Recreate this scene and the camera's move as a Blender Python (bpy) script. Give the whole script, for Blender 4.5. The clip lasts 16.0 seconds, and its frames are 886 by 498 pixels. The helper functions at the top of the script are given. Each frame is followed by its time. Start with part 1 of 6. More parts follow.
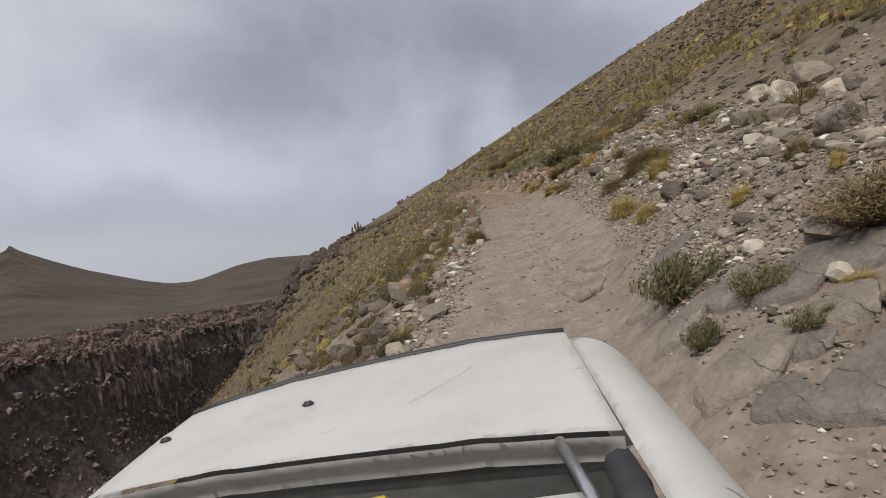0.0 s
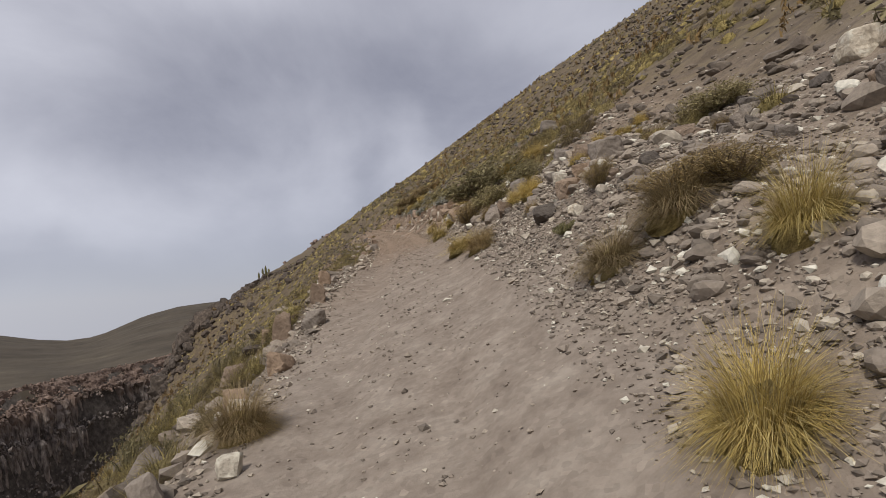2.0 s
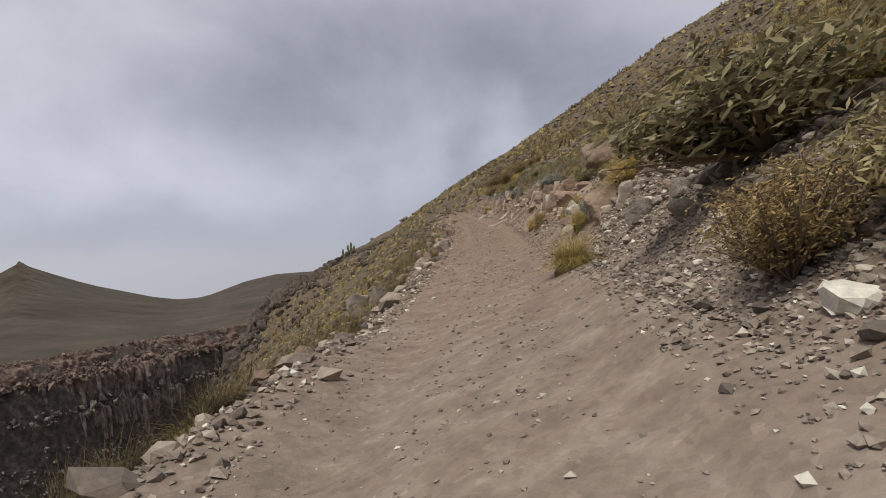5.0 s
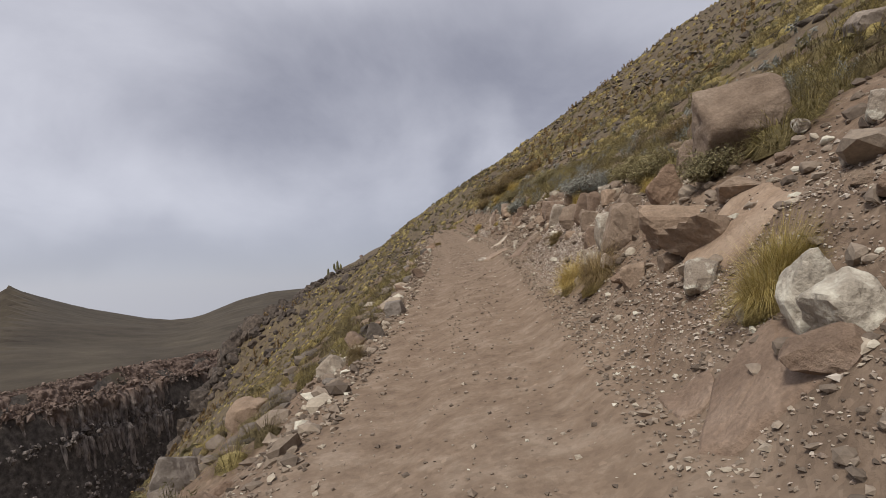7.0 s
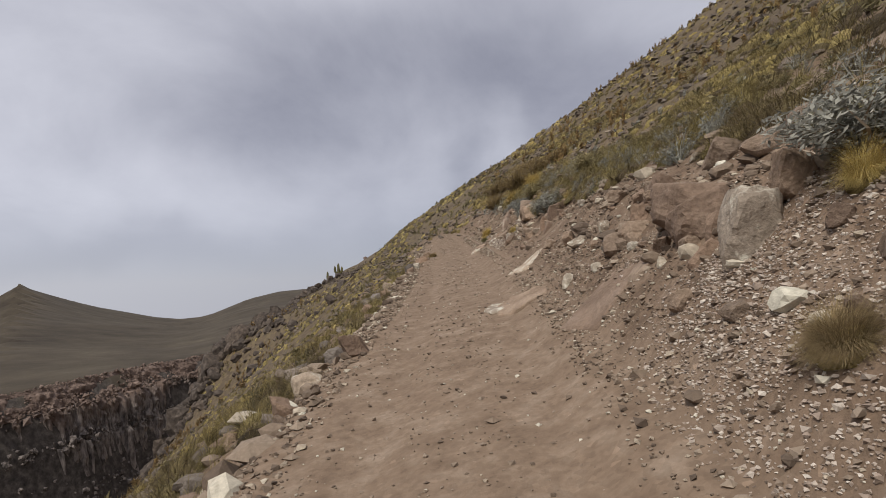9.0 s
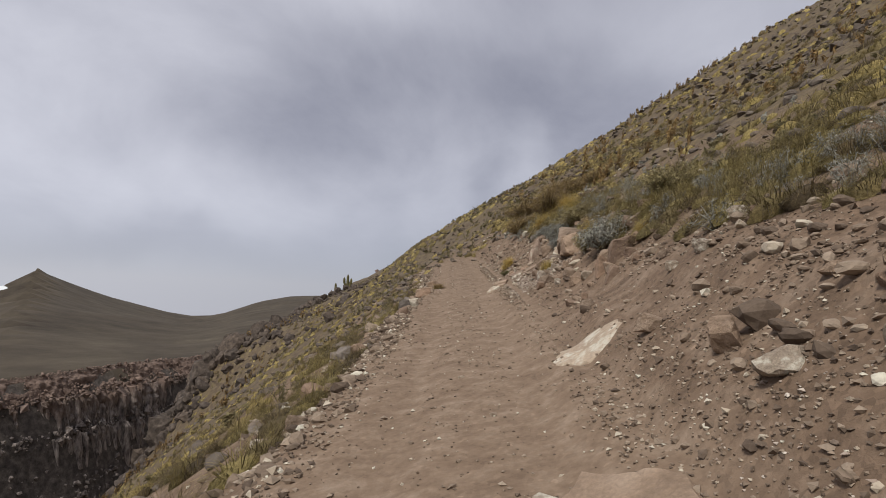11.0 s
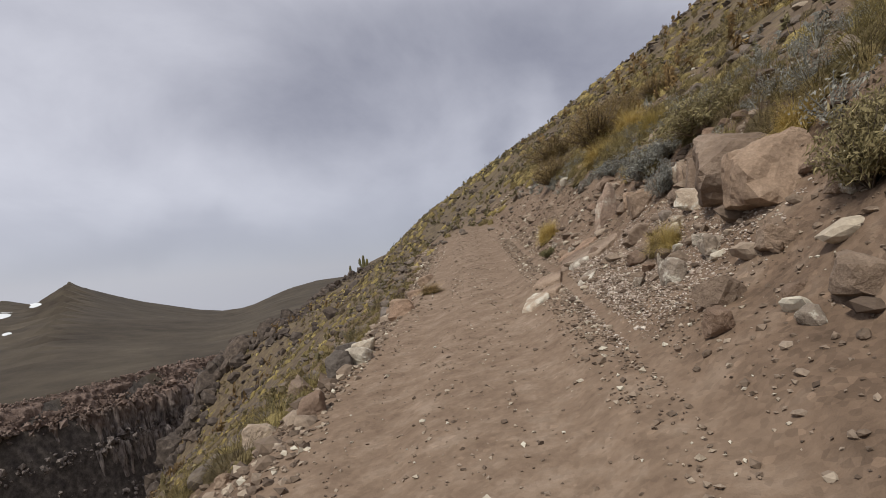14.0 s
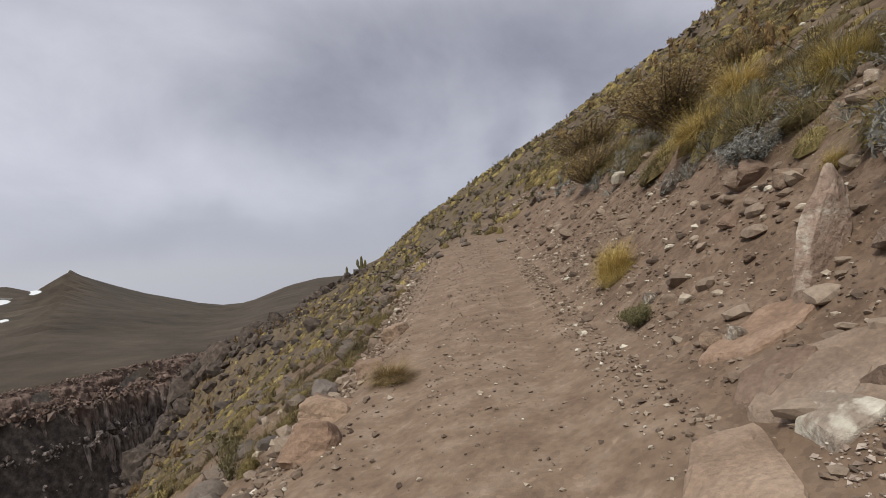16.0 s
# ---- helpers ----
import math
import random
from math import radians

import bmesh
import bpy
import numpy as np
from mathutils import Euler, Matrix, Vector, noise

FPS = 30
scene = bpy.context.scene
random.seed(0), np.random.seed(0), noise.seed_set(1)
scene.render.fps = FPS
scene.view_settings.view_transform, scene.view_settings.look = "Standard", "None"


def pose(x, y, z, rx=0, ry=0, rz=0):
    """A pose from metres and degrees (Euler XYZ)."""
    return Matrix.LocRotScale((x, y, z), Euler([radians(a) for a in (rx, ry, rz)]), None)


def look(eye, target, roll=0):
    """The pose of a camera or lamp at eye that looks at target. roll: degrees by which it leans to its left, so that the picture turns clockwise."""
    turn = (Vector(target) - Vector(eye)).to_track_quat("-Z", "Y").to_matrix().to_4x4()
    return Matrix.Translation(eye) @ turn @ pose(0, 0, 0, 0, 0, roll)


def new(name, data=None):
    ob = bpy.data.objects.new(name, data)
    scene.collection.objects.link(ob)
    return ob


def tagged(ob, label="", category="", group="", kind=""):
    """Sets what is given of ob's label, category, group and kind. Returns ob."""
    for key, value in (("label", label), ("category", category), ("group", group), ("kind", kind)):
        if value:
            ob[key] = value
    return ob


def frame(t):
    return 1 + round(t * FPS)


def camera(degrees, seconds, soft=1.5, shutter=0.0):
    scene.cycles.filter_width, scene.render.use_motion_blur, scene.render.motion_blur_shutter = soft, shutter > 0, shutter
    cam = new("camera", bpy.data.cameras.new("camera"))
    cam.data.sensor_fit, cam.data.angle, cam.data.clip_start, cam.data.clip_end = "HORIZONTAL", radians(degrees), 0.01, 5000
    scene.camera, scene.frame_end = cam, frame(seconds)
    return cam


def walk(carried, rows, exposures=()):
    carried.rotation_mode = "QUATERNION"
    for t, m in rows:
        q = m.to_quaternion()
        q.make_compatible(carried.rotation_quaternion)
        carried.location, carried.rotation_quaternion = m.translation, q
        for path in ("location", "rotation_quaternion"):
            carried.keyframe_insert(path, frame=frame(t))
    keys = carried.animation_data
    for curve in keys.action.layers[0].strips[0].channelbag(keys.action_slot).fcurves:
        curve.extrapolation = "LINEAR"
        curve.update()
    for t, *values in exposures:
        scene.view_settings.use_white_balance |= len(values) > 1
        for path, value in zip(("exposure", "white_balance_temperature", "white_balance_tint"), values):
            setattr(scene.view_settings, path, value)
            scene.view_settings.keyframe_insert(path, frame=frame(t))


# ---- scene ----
cam = camera(72.0, 16.0, soft=0.9)
PATH = [
    (0, (-0.242, -8.292, 1.355), (-0.266, -6.292, 1.341), -0.8),
    (0.5, (-0.007, -5.957, 1.534), (-0.006, -3.957, 1.497), -2.0),
    (1, (0.337, -3.621, 1.84), (0.418, -1.625, 1.745), -4.0),
    (1.5, (0.963, -1.103, 2.196), (1.147, 0.889, 2.223), -0.6),
    (2, (1.526, 1.164, 2.62), (1.766, 3.148, 2.711), -3.9),
    (2.2, (1.65, 2.06, 2.72), (1.926, 4.04, 2.76), -0.5),
    (2.5, (1.886, 3.315, 2.88), (2.107, 5.302, 2.949), -2.2),
    (3, (2.122, 5.265, 3.152), (2.227, 7.26, 3.233), -1.9),
    (3.5, (2.264, 7.338, 3.36), (2.288, 9.336, 3.436), -2.5),
    (4, (2.344, 9.406, 3.55), (2.333, 11.406, 3.572), -2.3),
    (4.2, (2.375, 10.256, 3.62), (2.32, 12.255, 3.638), -0.4),
    (6.3, (2.882, 20.769, 4.972), (2.88, 22.767, 5.051), -3.0),
    (6.5, (3.009, 22.07, 5.11), (3.029, 24.07, 5.131), -3.7),
    (7, (3.179, 25.259, 5.417), (3.14, 27.257, 5.497), -2.1),
    (7.5, (3.313, 28.305, 5.781), (3.276, 30.304, 5.851), -2.5),
    (8, (3.458, 31.273, 6.067), (3.449, 33.273, 6.062), -3.1),
    (8.5, (3.551, 33.814, 6.257), (3.517, 35.814, 6.277), -3.1),
    (9, (3.642, 36.1, 6.471), (3.574, 38.097, 6.553), -1.8),
    (9.5, (3.659, 37.69, 6.627), (3.543, 39.684, 6.722), -0.3),
    (10, (3.627, 39.253, 6.892), (3.52, 41.247, 7.018), 2.6),
    (10.2, (3.591, 39.797, 6.99), (3.48, 41.789, 7.129), 3.0),
    (12.3, (3.748, 47.302, 7.68), (3.617, 49.295, 7.789), 2.1),
    (12.5, (3.747, 48.032, 7.765), (3.664, 50.03, 7.822), 1.6),
    (13, (3.819, 49.823, 7.883), (3.686, 51.817, 7.946), -1.5),
    (13.5, (3.715, 51.569, 8.095), (3.585, 53.565, 8.103), -0.5),
    (14, (3.7, 53.378, 8.117), (3.512, 55.369, 8.15), -3.9),
    (14.5, (3.629, 55.167, 8.252), (3.437, 57.158, 8.255), -2.9),
    (15, (3.586, 56.948, 8.379), (3.365, 58.936, 8.41), -2.8),
    (15.5, (3.531, 58.727, 8.502), (3.333, 60.717, 8.523), -3.4),
    (16, (3.373, 60.359, 8.709), (3.176, 62.349, 8.749), -1.8),
]
walk(cam, [(t, look(eye, target, roll)) for t, eye, target, roll in PATH])

# ---- world and sun: high thin overcast over the cordillera ----
SUN_EL, SUN_AZ = radians(52), radians(215)
world = bpy.data.worlds.new("world")
scene.world = world
world.use_nodes = True
wn, wl = world.node_tree.nodes, world.node_tree.links
wn.clear()


def wnode(kind, **kw):
    n = wn.new(kind)
    for k, v in kw.items():
        n.inputs[k].default_value = v
    return n


CLOUDS = (
    (-0.42, 0.13, 0.26, 0.08, 0.13),
    (-0.68, 0.33, 0.24, 0.2, 0.08),
    (-0.3, 0.27, 0.26, 0.12, -0.11),
    (-0.1, 0.36, 0.26, 0.08, -0.07),
    (-0.08, 0.47, 0.3, 0.06, 0.07),
    (0.17, 0.3, 0.2, 0.11, -0.13),
    (0.08, 0.2, 0.05, 0.1, 0.12),
    (-0.08, 0.17, 0.06, 0.07, 0.07),
    (-0.62, 0.03, 0.3, 0.05, -0.06),
    (0.4, 0.42, 0.14, 0.08, 0.04),
)
w_out = wnode("ShaderNodeOutputWorld")
w_sky = wn.new("ShaderNodeTexSky")
w_sky.sky_type, w_sky.sun_disc, w_sky.sun_elevation, w_sky.sun_rotation = "NISHITA", False, SUN_EL, SUN_AZ
w_sky.altitude, w_sky.dust_density = 4000.0, 1.0
w_bg = wnode("ShaderNodeBackground", Strength=0.1)
w_tc = wn.new("ShaderNodeTexCoord")
w_sep = wn.new("ShaderNodeSeparateXYZ")
wl.new(w_tc.outputs["Generated"], w_sep.inputs[0])
# the cloud sheet lies flat overhead: direction over height gives its plan
w_h = wn.new("ShaderNodeMath")
w_h.operation = "MAXIMUM"
w_h.inputs[1].default_value = 0.0
wl.new(w_sep.outputs["Z"], w_h.inputs[0])
w_h2 = wn.new("ShaderNodeMath")
w_h2.operation = "ADD"
w_h2.inputs[1].default_value = 0.3
wl.new(w_h.outputs[0], w_h2.inputs[0])
w_px, w_py = wn.new("ShaderNodeMath"), wn.new("ShaderNodeMath")
for n, axis in ((w_px, "X"), (w_py, "Y")):
    n.operation = "DIVIDE"
    wl.new(w_sep.outputs[axis], n.inputs[0])
    wl.new(w_h2.outputs[0], n.inputs[1])
w_pl = wn.new("ShaderNodeCombineXYZ")
wl.new(w_px.outputs[0], w_pl.inputs["X"])
wl.new(w_py.outputs[0], w_pl.inputs["Y"])
w_map = wn.new("ShaderNodeMapping")
w_map.inputs["Rotation"].default_value = (0, 0, radians(14))
w_map.inputs["Scale"].default_value = (0.62, 0.4, 1.0)
w_map.inputs["Location"].default_value = (1.65, 0.9, 0.0)
wl.new(w_pl.outputs[0], w_map.inputs["Vector"])
w_n1 = wnode("ShaderNodeTexNoise", Scale=0.85, Detail=4.0, Roughness=0.42, Distortion=0.2)
w_n2 = wnode("ShaderNodeTexNoise", Scale=2.6, Detail=7.0, Roughness=0.58, Distortion=0.3)
for n in (w_n1, w_n2):
    wl.new(w_map.outputs[0], n.inputs["Vector"])
w_mix = wn.new("ShaderNodeMix")
w_mix.data_type = "FLOAT"
w_mix.inputs["Factor"].default_value = 0.52
wl.new(w_n1.outputs["Fac"], w_mix.inputs[2])
wl.new(w_n2.outputs["Fac"], w_mix.inputs[3])
w_ramp = wn.new("ShaderNodeValToRGB")
w_ramp.color_ramp.elements[0].position, w_ramp.color_ramp.elements[0].color = 0.24, (2.5, 2.55, 3.1, 1)
w_ramp.color_ramp.elements[1].position, w_ramp.color_ramp.elements[1].color = 0.68, (5.9, 5.95, 6.6, 1)
# thinner cloud, and so more light, towards the west
w_west = wn.new("ShaderNodeMapRange")
w_west.interpolation_type = "SMOOTHSTEP"
for i, v in ((1, -0.75), (2, 0.1), (3, 0.1), (4, -0.05)):
    w_west.inputs[i].default_value = v
wl.new(w_sep.outputs["X"], w_west.inputs[0])
w_sum = wn.new("ShaderNodeMath")
w_sum.operation = "ADD"
# far off the sheet closes up and shows no gaps
w_near = wn.new("ShaderNodeMapRange")
w_near.interpolation_type = "SMOOTHSTEP"
for i, v in ((1, 0.0), (2, 0.2), (3, 0.0), (4, 1.0)):
    w_near.inputs[i].default_value = v
wl.new(w_sep.outputs["Z"], w_near.inputs[0])
w_even = wn.new("ShaderNodeMix")
w_even.data_type = "FLOAT"
w_even.inputs[2].default_value = 0.5
wl.new(w_near.outputs[0], w_even.inputs["Factor"])
wl.new(w_mix.outputs[0], w_even.inputs[3])
wl.new(w_even.outputs[0], w_sum.inputs[0])
wl.new(w_west.outputs[0], w_sum.inputs[1])
# the sheet greys towards the horizon
w_low = wn.new("ShaderNodeMapRange")
w_low.interpolation_type = "SMOOTHSTEP"
for i, v in ((1, 0.0), (2, 0.22), (3, -0.12), (4, 0.015)):
    w_low.inputs[i].default_value = v
wl.new(w_sep.outputs["Z"], w_low.inputs[0])
w_all = wn.new("ShaderNodeMath")
w_all.operation = "ADD"
# thick and thin parts of the sheet ahead: bearing, height, half-widths, lightness
w_fwd = wn.new("ShaderNodeMath")
w_fwd.operation = "MAXIMUM"
w_fwd.inputs[1].default_value = 0.15
wl.new(w_sep.outputs["Y"], w_fwd.inputs[0])
w_at = wn.new("ShaderNodeVectorMath")
w_at.operation = "DIVIDE"
w_fwd3 = wn.new("ShaderNodeCombineXYZ")
for i in range(3):
    wl.new(w_fwd.outputs[0], w_fwd3.inputs[i])
wl.new(w_tc.outputs["Generated"], w_at.inputs[0])
wl.new(w_fwd3.outputs[0], w_at.inputs[1])
w_warp = wnode("ShaderNodeTexNoise", Scale=3.2, Detail=4.0, Roughness=0.5)
wl.new(w_at.outputs[0], w_warp.inputs["Vector"])
w_bent = wn.new("ShaderNodeVectorMath")
w_bent.operation = "MULTIPLY_ADD"
w_bent.inputs[1].default_value = (0.3, 0.0, 0.2)
wl.new(w_warp.outputs["Color"], w_bent.inputs[0])
wl.new(w_at.outputs[0], w_bent.inputs[2])
w_total = w_sum
for bearing, height, wide, high, light in CLOUDS:
    w_off = wn.new("ShaderNodeVectorMath")
    w_off.operation = "SUBTRACT"
    w_off.inputs[1].default_value = (bearing + 0.15, 1.0, height + 0.1)
    wl.new(w_bent.outputs[0], w_off.inputs[0])
    w_size = wn.new("ShaderNodeVectorMath")
    w_size.operation = "DIVIDE"
    w_size.inputs[1].default_value = (wide, 3.0, high)
    wl.new(w_off.outputs[0], w_size.inputs[0])
    w_len = wn.new("ShaderNodeVectorMath")
    w_len.operation = "LENGTH"
    wl.new(w_size.outputs[0], w_len.inputs[0])
    w_lobe = wn.new("ShaderNodeMapRange")
    w_lobe.interpolation_type = "SMOOTHERSTEP"
    for i, v in ((1, 0.0), (2, 1.6), (3, light), (4, 0.0)):
        w_lobe.inputs[i].default_value = v
    wl.new(w_len.outputs["Value"], w_lobe.inputs[0])
    w_more = wn.new("ShaderNodeMath")
    w_more.operation = "ADD"
    wl.new(w_total.outputs[0], w_more.inputs[0])
    wl.new(w_lobe.outputs[0], w_more.inputs[1])
    w_total = w_more
wl.new(w_total.outputs[0], w_all.inputs[0])
wl.new(w_low.outputs[0], w_all.inputs[1])
wl.new(w_all.outputs[0], w_ramp.inputs["Fac"])
w_sheet = wn.new("ShaderNodeMix")
w_sheet.data_type = "RGBA"
w_sheet.inputs["Factor"].default_value = 0.92
wl.new(w_sky.outputs[0], w_sheet.inputs[6])
wl.new(w_ramp.outputs[0], w_sheet.inputs[7])
wl.new(w_sheet.outputs[2], w_bg.inputs["Color"])
wl.new(w_bg.outputs[0], w_out.inputs["Surface"])

sun = new("sun", bpy.data.lights.new("sun", "SUN"))
sun.data.energy, sun.data.angle, sun.data.color = 2.8, radians(12), (1.0, 0.95, 0.88)
sun.matrix_world = look((0, 0, 0), (-math.sin(SUN_AZ) * math.cos(SUN_EL), -math.cos(SUN_AZ) * math.cos(SUN_EL), -math.sin(SUN_EL)))
scene.view_settings.exposure = 0.2


# ---- materials ----
class Mat:
    """A small node-tree builder round one Principled shader."""

    def __init__(self, name, rough=0.85, metal=0.0):
        self.m = bpy.data.materials.new(name)
        self.m.use_nodes = True
        self.n, self.l = self.m.node_tree.nodes, self.m.node_tree.links
        self.b = self.n["Principled BSDF"]
        self.b.inputs["Roughness"].default_value, self.b.inputs["Metallic"].default_value = rough, metal
        self.coord = self.n.new("ShaderNodeTexCoord").outputs["Object"]
        self.geo = self.n.new("ShaderNodeNewGeometry")

    def put(self, socket, value):
        if hasattr(value, "is_output"):
            self.l.new(value, socket)
        else:
            socket.default_value = value

    def noise(self, scale, detail=4.0, rough=0.55, vec=None, dist=0.0):
        n = self.n.new("ShaderNodeTexNoise")
        n.inputs["Scale"].default_value, n.inputs["Detail"].default_value = scale, detail
        n.inputs["Roughness"].default_value, n.inputs["Distortion"].default_value = rough, dist
        self.l.new(vec or self.coord, n.inputs["Vector"])
        return n.outputs["Fac"]

    def cells(self, scale, feature="F1", out="Distance", vec=None):
        n = self.n.new("ShaderNodeTexVoronoi")
        n.feature = feature
        n.inputs["Scale"].default_value = scale
        self.l.new(vec or self.coord, n.inputs["Vector"])
        return n.outputs[out]

    def stretch(self, sx, sy, sz):
        n = self.n.new("ShaderNodeMapping")
        n.inputs["Scale"].default_value = (sx, sy, sz)
        self.l.new(self.coord, n.inputs["Vector"])
        return n.outputs[0]

    def ramp(self, fac, *stops):
        n = self.n.new("ShaderNodeValToRGB")
        e = n.color_ramp.elements
        while len(e) < len(stops):
            e.new(0.5)
        for el, (p, c) in zip(e, stops):
            el.position, el.color = p, (*c, 1) if isinstance(c, tuple) else (c, c, c, 1)
        self.put(n.inputs["Fac"], fac)
        return n.outputs["Color"]

    def mix(self, fac, a, b, how="MIX"):
        n = self.n.new("ShaderNodeMix")
        n.data_type, n.blend_type = "RGBA", how
        for i, v in ((0, fac), (6, a), (7, b)):
            self.put(n.inputs[i], (*v, 1) if isinstance(v, tuple) else v)
        return n.outputs[2]

    def math(self, op, a, b=0.0):
        n = self.n.new("ShaderNodeMath")
        n.operation, n.use_clamp = op, False
        self.put(n.inputs[0], a)
        self.put(n.inputs[1], b)
        return n.outputs[0]

    def span(self, v, a, b, c=0.0, d=1.0):
        n = self.n.new("ShaderNodeMapRange")
        for i, w in enumerate((v, a, b, c, d)):
            self.put(n.inputs[i], w)
        return n.outputs[0]

    def attr(self, name):
        n = self.n.new("ShaderNodeAttribute")
        n.attribute_name = name
        return n.outputs["Fac"]

    def axis(self, which):
        n = self.n.new("ShaderNodeSeparateXYZ")
        self.l.new(self.geo.outputs["Position"], n.inputs[0])
        return n.outputs[which]

    def island(self):
        return self.geo.outputs["Random Per Island"]

    def each(self):
        return self.n.new("ShaderNodeObjectInfo").outputs["Random"]

    def bump(self, *layers):
        last = None
        for height, strength, dist in layers:
            n = self.n.new("ShaderNodeBump")
            self.put(n.inputs["Strength"], strength)
            n.inputs["Distance"].default_value = dist
            self.l.new(height, n.inputs["Height"])
            if last:
                self.l.new(last, n.inputs["Normal"])
            last = n.outputs[0]
        self.l.new(last, self.b.inputs["Normal"])

    def done(self, color, rough=None):
        self.put(self.b.inputs["Base Color"], (*color, 1) if isinstance(color, tuple) else color)
        if rough is not None:
            self.put(self.b.inputs["Roughness"], rough)
        return self.m


def make_ground():
    m = Mat("stony soil", 0.95)
    m.b.inputs["Specular IOR Level"].default_value = 0.2
    big, mid, fine = m.noise(0.35, 3), m.noise(2.2, 5, 0.6), m.noise(14, 4, 0.65)
    # grey-brown volcanic grit at first, redder weathered tuff farther up the track
    red = m.span(m.math("ADD", m.axis("Y"), m.math("MULTIPLY", big, 14.0)), 14.0, 40.0)
    grey = m.ramp(mid, (0.3, (0.165, 0.124, 0.097)), (0.5, (0.245, 0.19, 0.15)), (0.72, (0.33, 0.265, 0.212)))
    rust = m.ramp(mid, (0.3, (0.138, 0.091, 0.062)), (0.5, (0.206, 0.138, 0.095)), (0.72, (0.286, 0.206, 0.151)))
    soil = m.mix(red, grey, rust)
    lane = m.mix(red, m.ramp(m.noise(3.0, 6, 0.68), (0.3, (0.195, 0.152, 0.123)), (0.5, (0.255, 0.204, 0.168)), (0.7, (0.33, 0.273, 0.228))), m.ramp(m.noise(3.0, 6, 0.68), (0.3, (0.172, 0.115, 0.079)), (0.5, (0.236, 0.163, 0.114)), (0.7, (0.316, 0.233, 0.173))))
    soil = m.mix(m.attr("lane"), soil, lane)
    # the grit: small stones in the soil
    cell = m.cells(22.0, out="Color")
    tone = m.ramp(cell, (0.0, 0.5), (0.5, 1.0), (0.88, 1.3), (1.0, 2.2))
    soil = m.mix(m.span(m.attr("lane"), 0.0, 1.0, 0.55, 0.3), soil, m.mix(1.0, soil, tone, "MULTIPLY"))
    # distant slopes: tufts and scrub too small to tell apart
    far = m.attr("wild")
    scrub = m.ramp(m.cells(2.3, out="Color"), (0.0, (0.06, 0.046, 0.033)), (0.45, (0.11, 0.082, 0.054)), (0.8, (0.155, 0.12, 0.066)), (1.0, (0.15, 0.12, 0.094)))
    soil = m.mix(m.math("MULTIPLY", far, 0.8), soil, scrub)
    brown = m.ramp(m.mix(0.35, m.noise(0.012, 8, 0.66), m.noise(0.06, 6, 0.7, m.stretch(1.0, 0.5, 1.0))), (0.36, (0.046, 0.035, 0.025)), (0.5, (0.077, 0.06, 0.043)), (0.6, (0.1, 0.079, 0.056)), (0.7, (0.155, 0.125, 0.092)))
    soil = m.mix(m.attr("plain"), soil, brown)
    # last snow in hollows beside the peak: bearing, height and half-widths
    bearing = m.math("ADD", m.math("DIVIDE", m.axis("X"), m.math("MAXIMUM", m.axis("Y"), 60.0)), m.math("MULTIPLY", m.math("SUBTRACT", m.noise(0.02, 3), 0.5), 0.03))
    rise = m.math("ADD", m.math("DIVIDE", m.axis("Z"), m.math("MAXIMUM", m.axis("Y"), 60.0)), m.math("MULTIPLY", m.math("SUBTRACT", m.noise(0.013, 3), 0.5), 0.012))
    for b, e, wide, high in ((-0.785, -0.024, 0.014, 0.0042), (-0.838, -0.038, 0.015, 0.0045), (-0.808, -0.064, 0.009, 0.0035)):
        away = m.math("ADD", m.math("POWER", m.math("DIVIDE", m.math("SUBTRACT", bearing, b), wide), 2.0), m.math("POWER", m.math("DIVIDE", m.math("SUBTRACT", rise, e), high), 2.0))
        soil = m.mix(m.math("MULTIPLY", m.attr("plain"), m.span(away, 1.1, 0.8)), soil, (0.8, 0.81, 0.83))
    soil = m.mix(1.0, soil, (0.84, 0.865, 0.85), "MULTIPLY")
    gorge = m.ramp(m.noise(0.3, 7, 0.72), (0.32, (0.03, 0.026, 0.023)), (0.5, (0.075, 0.064, 0.056)), (0.72, (0.16, 0.138, 0.12)))
    soil = m.mix(m.attr("gorge"), soil, gorge)
    m.bump((m.noise(9, 6, 0.7), m.span(m.attr('lane'), 0.0, 1.0, 0.5, 0.2), 0.03), (m.noise(38, 5, 0.75), m.span(m.attr("lane"), 0.0, 1.0, 0.6, 0.35), 0.02), (m.cells(60.0), 0.2, 0.008))
    return m.done(soil)


GROUND = make_ground()


# ---- the mountainside: a bench track, cut into a slope above a canyon ----
def smooth(a, b, v):
    t = np.clip((v - a) / (b - a), 0, 1)
    return t * t * (3 - 2 * t)


def lattice(ix, iy, seed):
    h = np.sin(ix * 127.1 + iy * 311.7 + seed * 74.7) * 43758.5453
    return h - np.floor(h)


def wobble(x, y, size, seed=0.0, octaves=3):
    """Smooth value noise, -1 to 1, with features of about that size in metres."""
    total, amp, norm = 0.0, 1.0, 0.0
    for o in range(octaves):
        px, py = x / size + 17.3 * o, y / size - 9.1 * o
        ix, iy = np.floor(px), np.floor(py)
        fx, fy = px - ix, py - iy
        fx, fy = fx * fx * (3 - 2 * fx), fy * fy * (3 - 2 * fy)
        a, b = lattice(ix, iy, seed + o), lattice(ix + 1, iy, seed + o)
        c, d = lattice(ix, iy + 1, seed + o), lattice(ix + 1, iy + 1, seed + o)
        total = total + amp * (a + (b - a) * fx + (c - a) * fy + (a - b - c + d) * fx * fy)
        norm += amp
        amp, size = amp * 0.5, size * 0.47
    return 2 * total / norm - 1


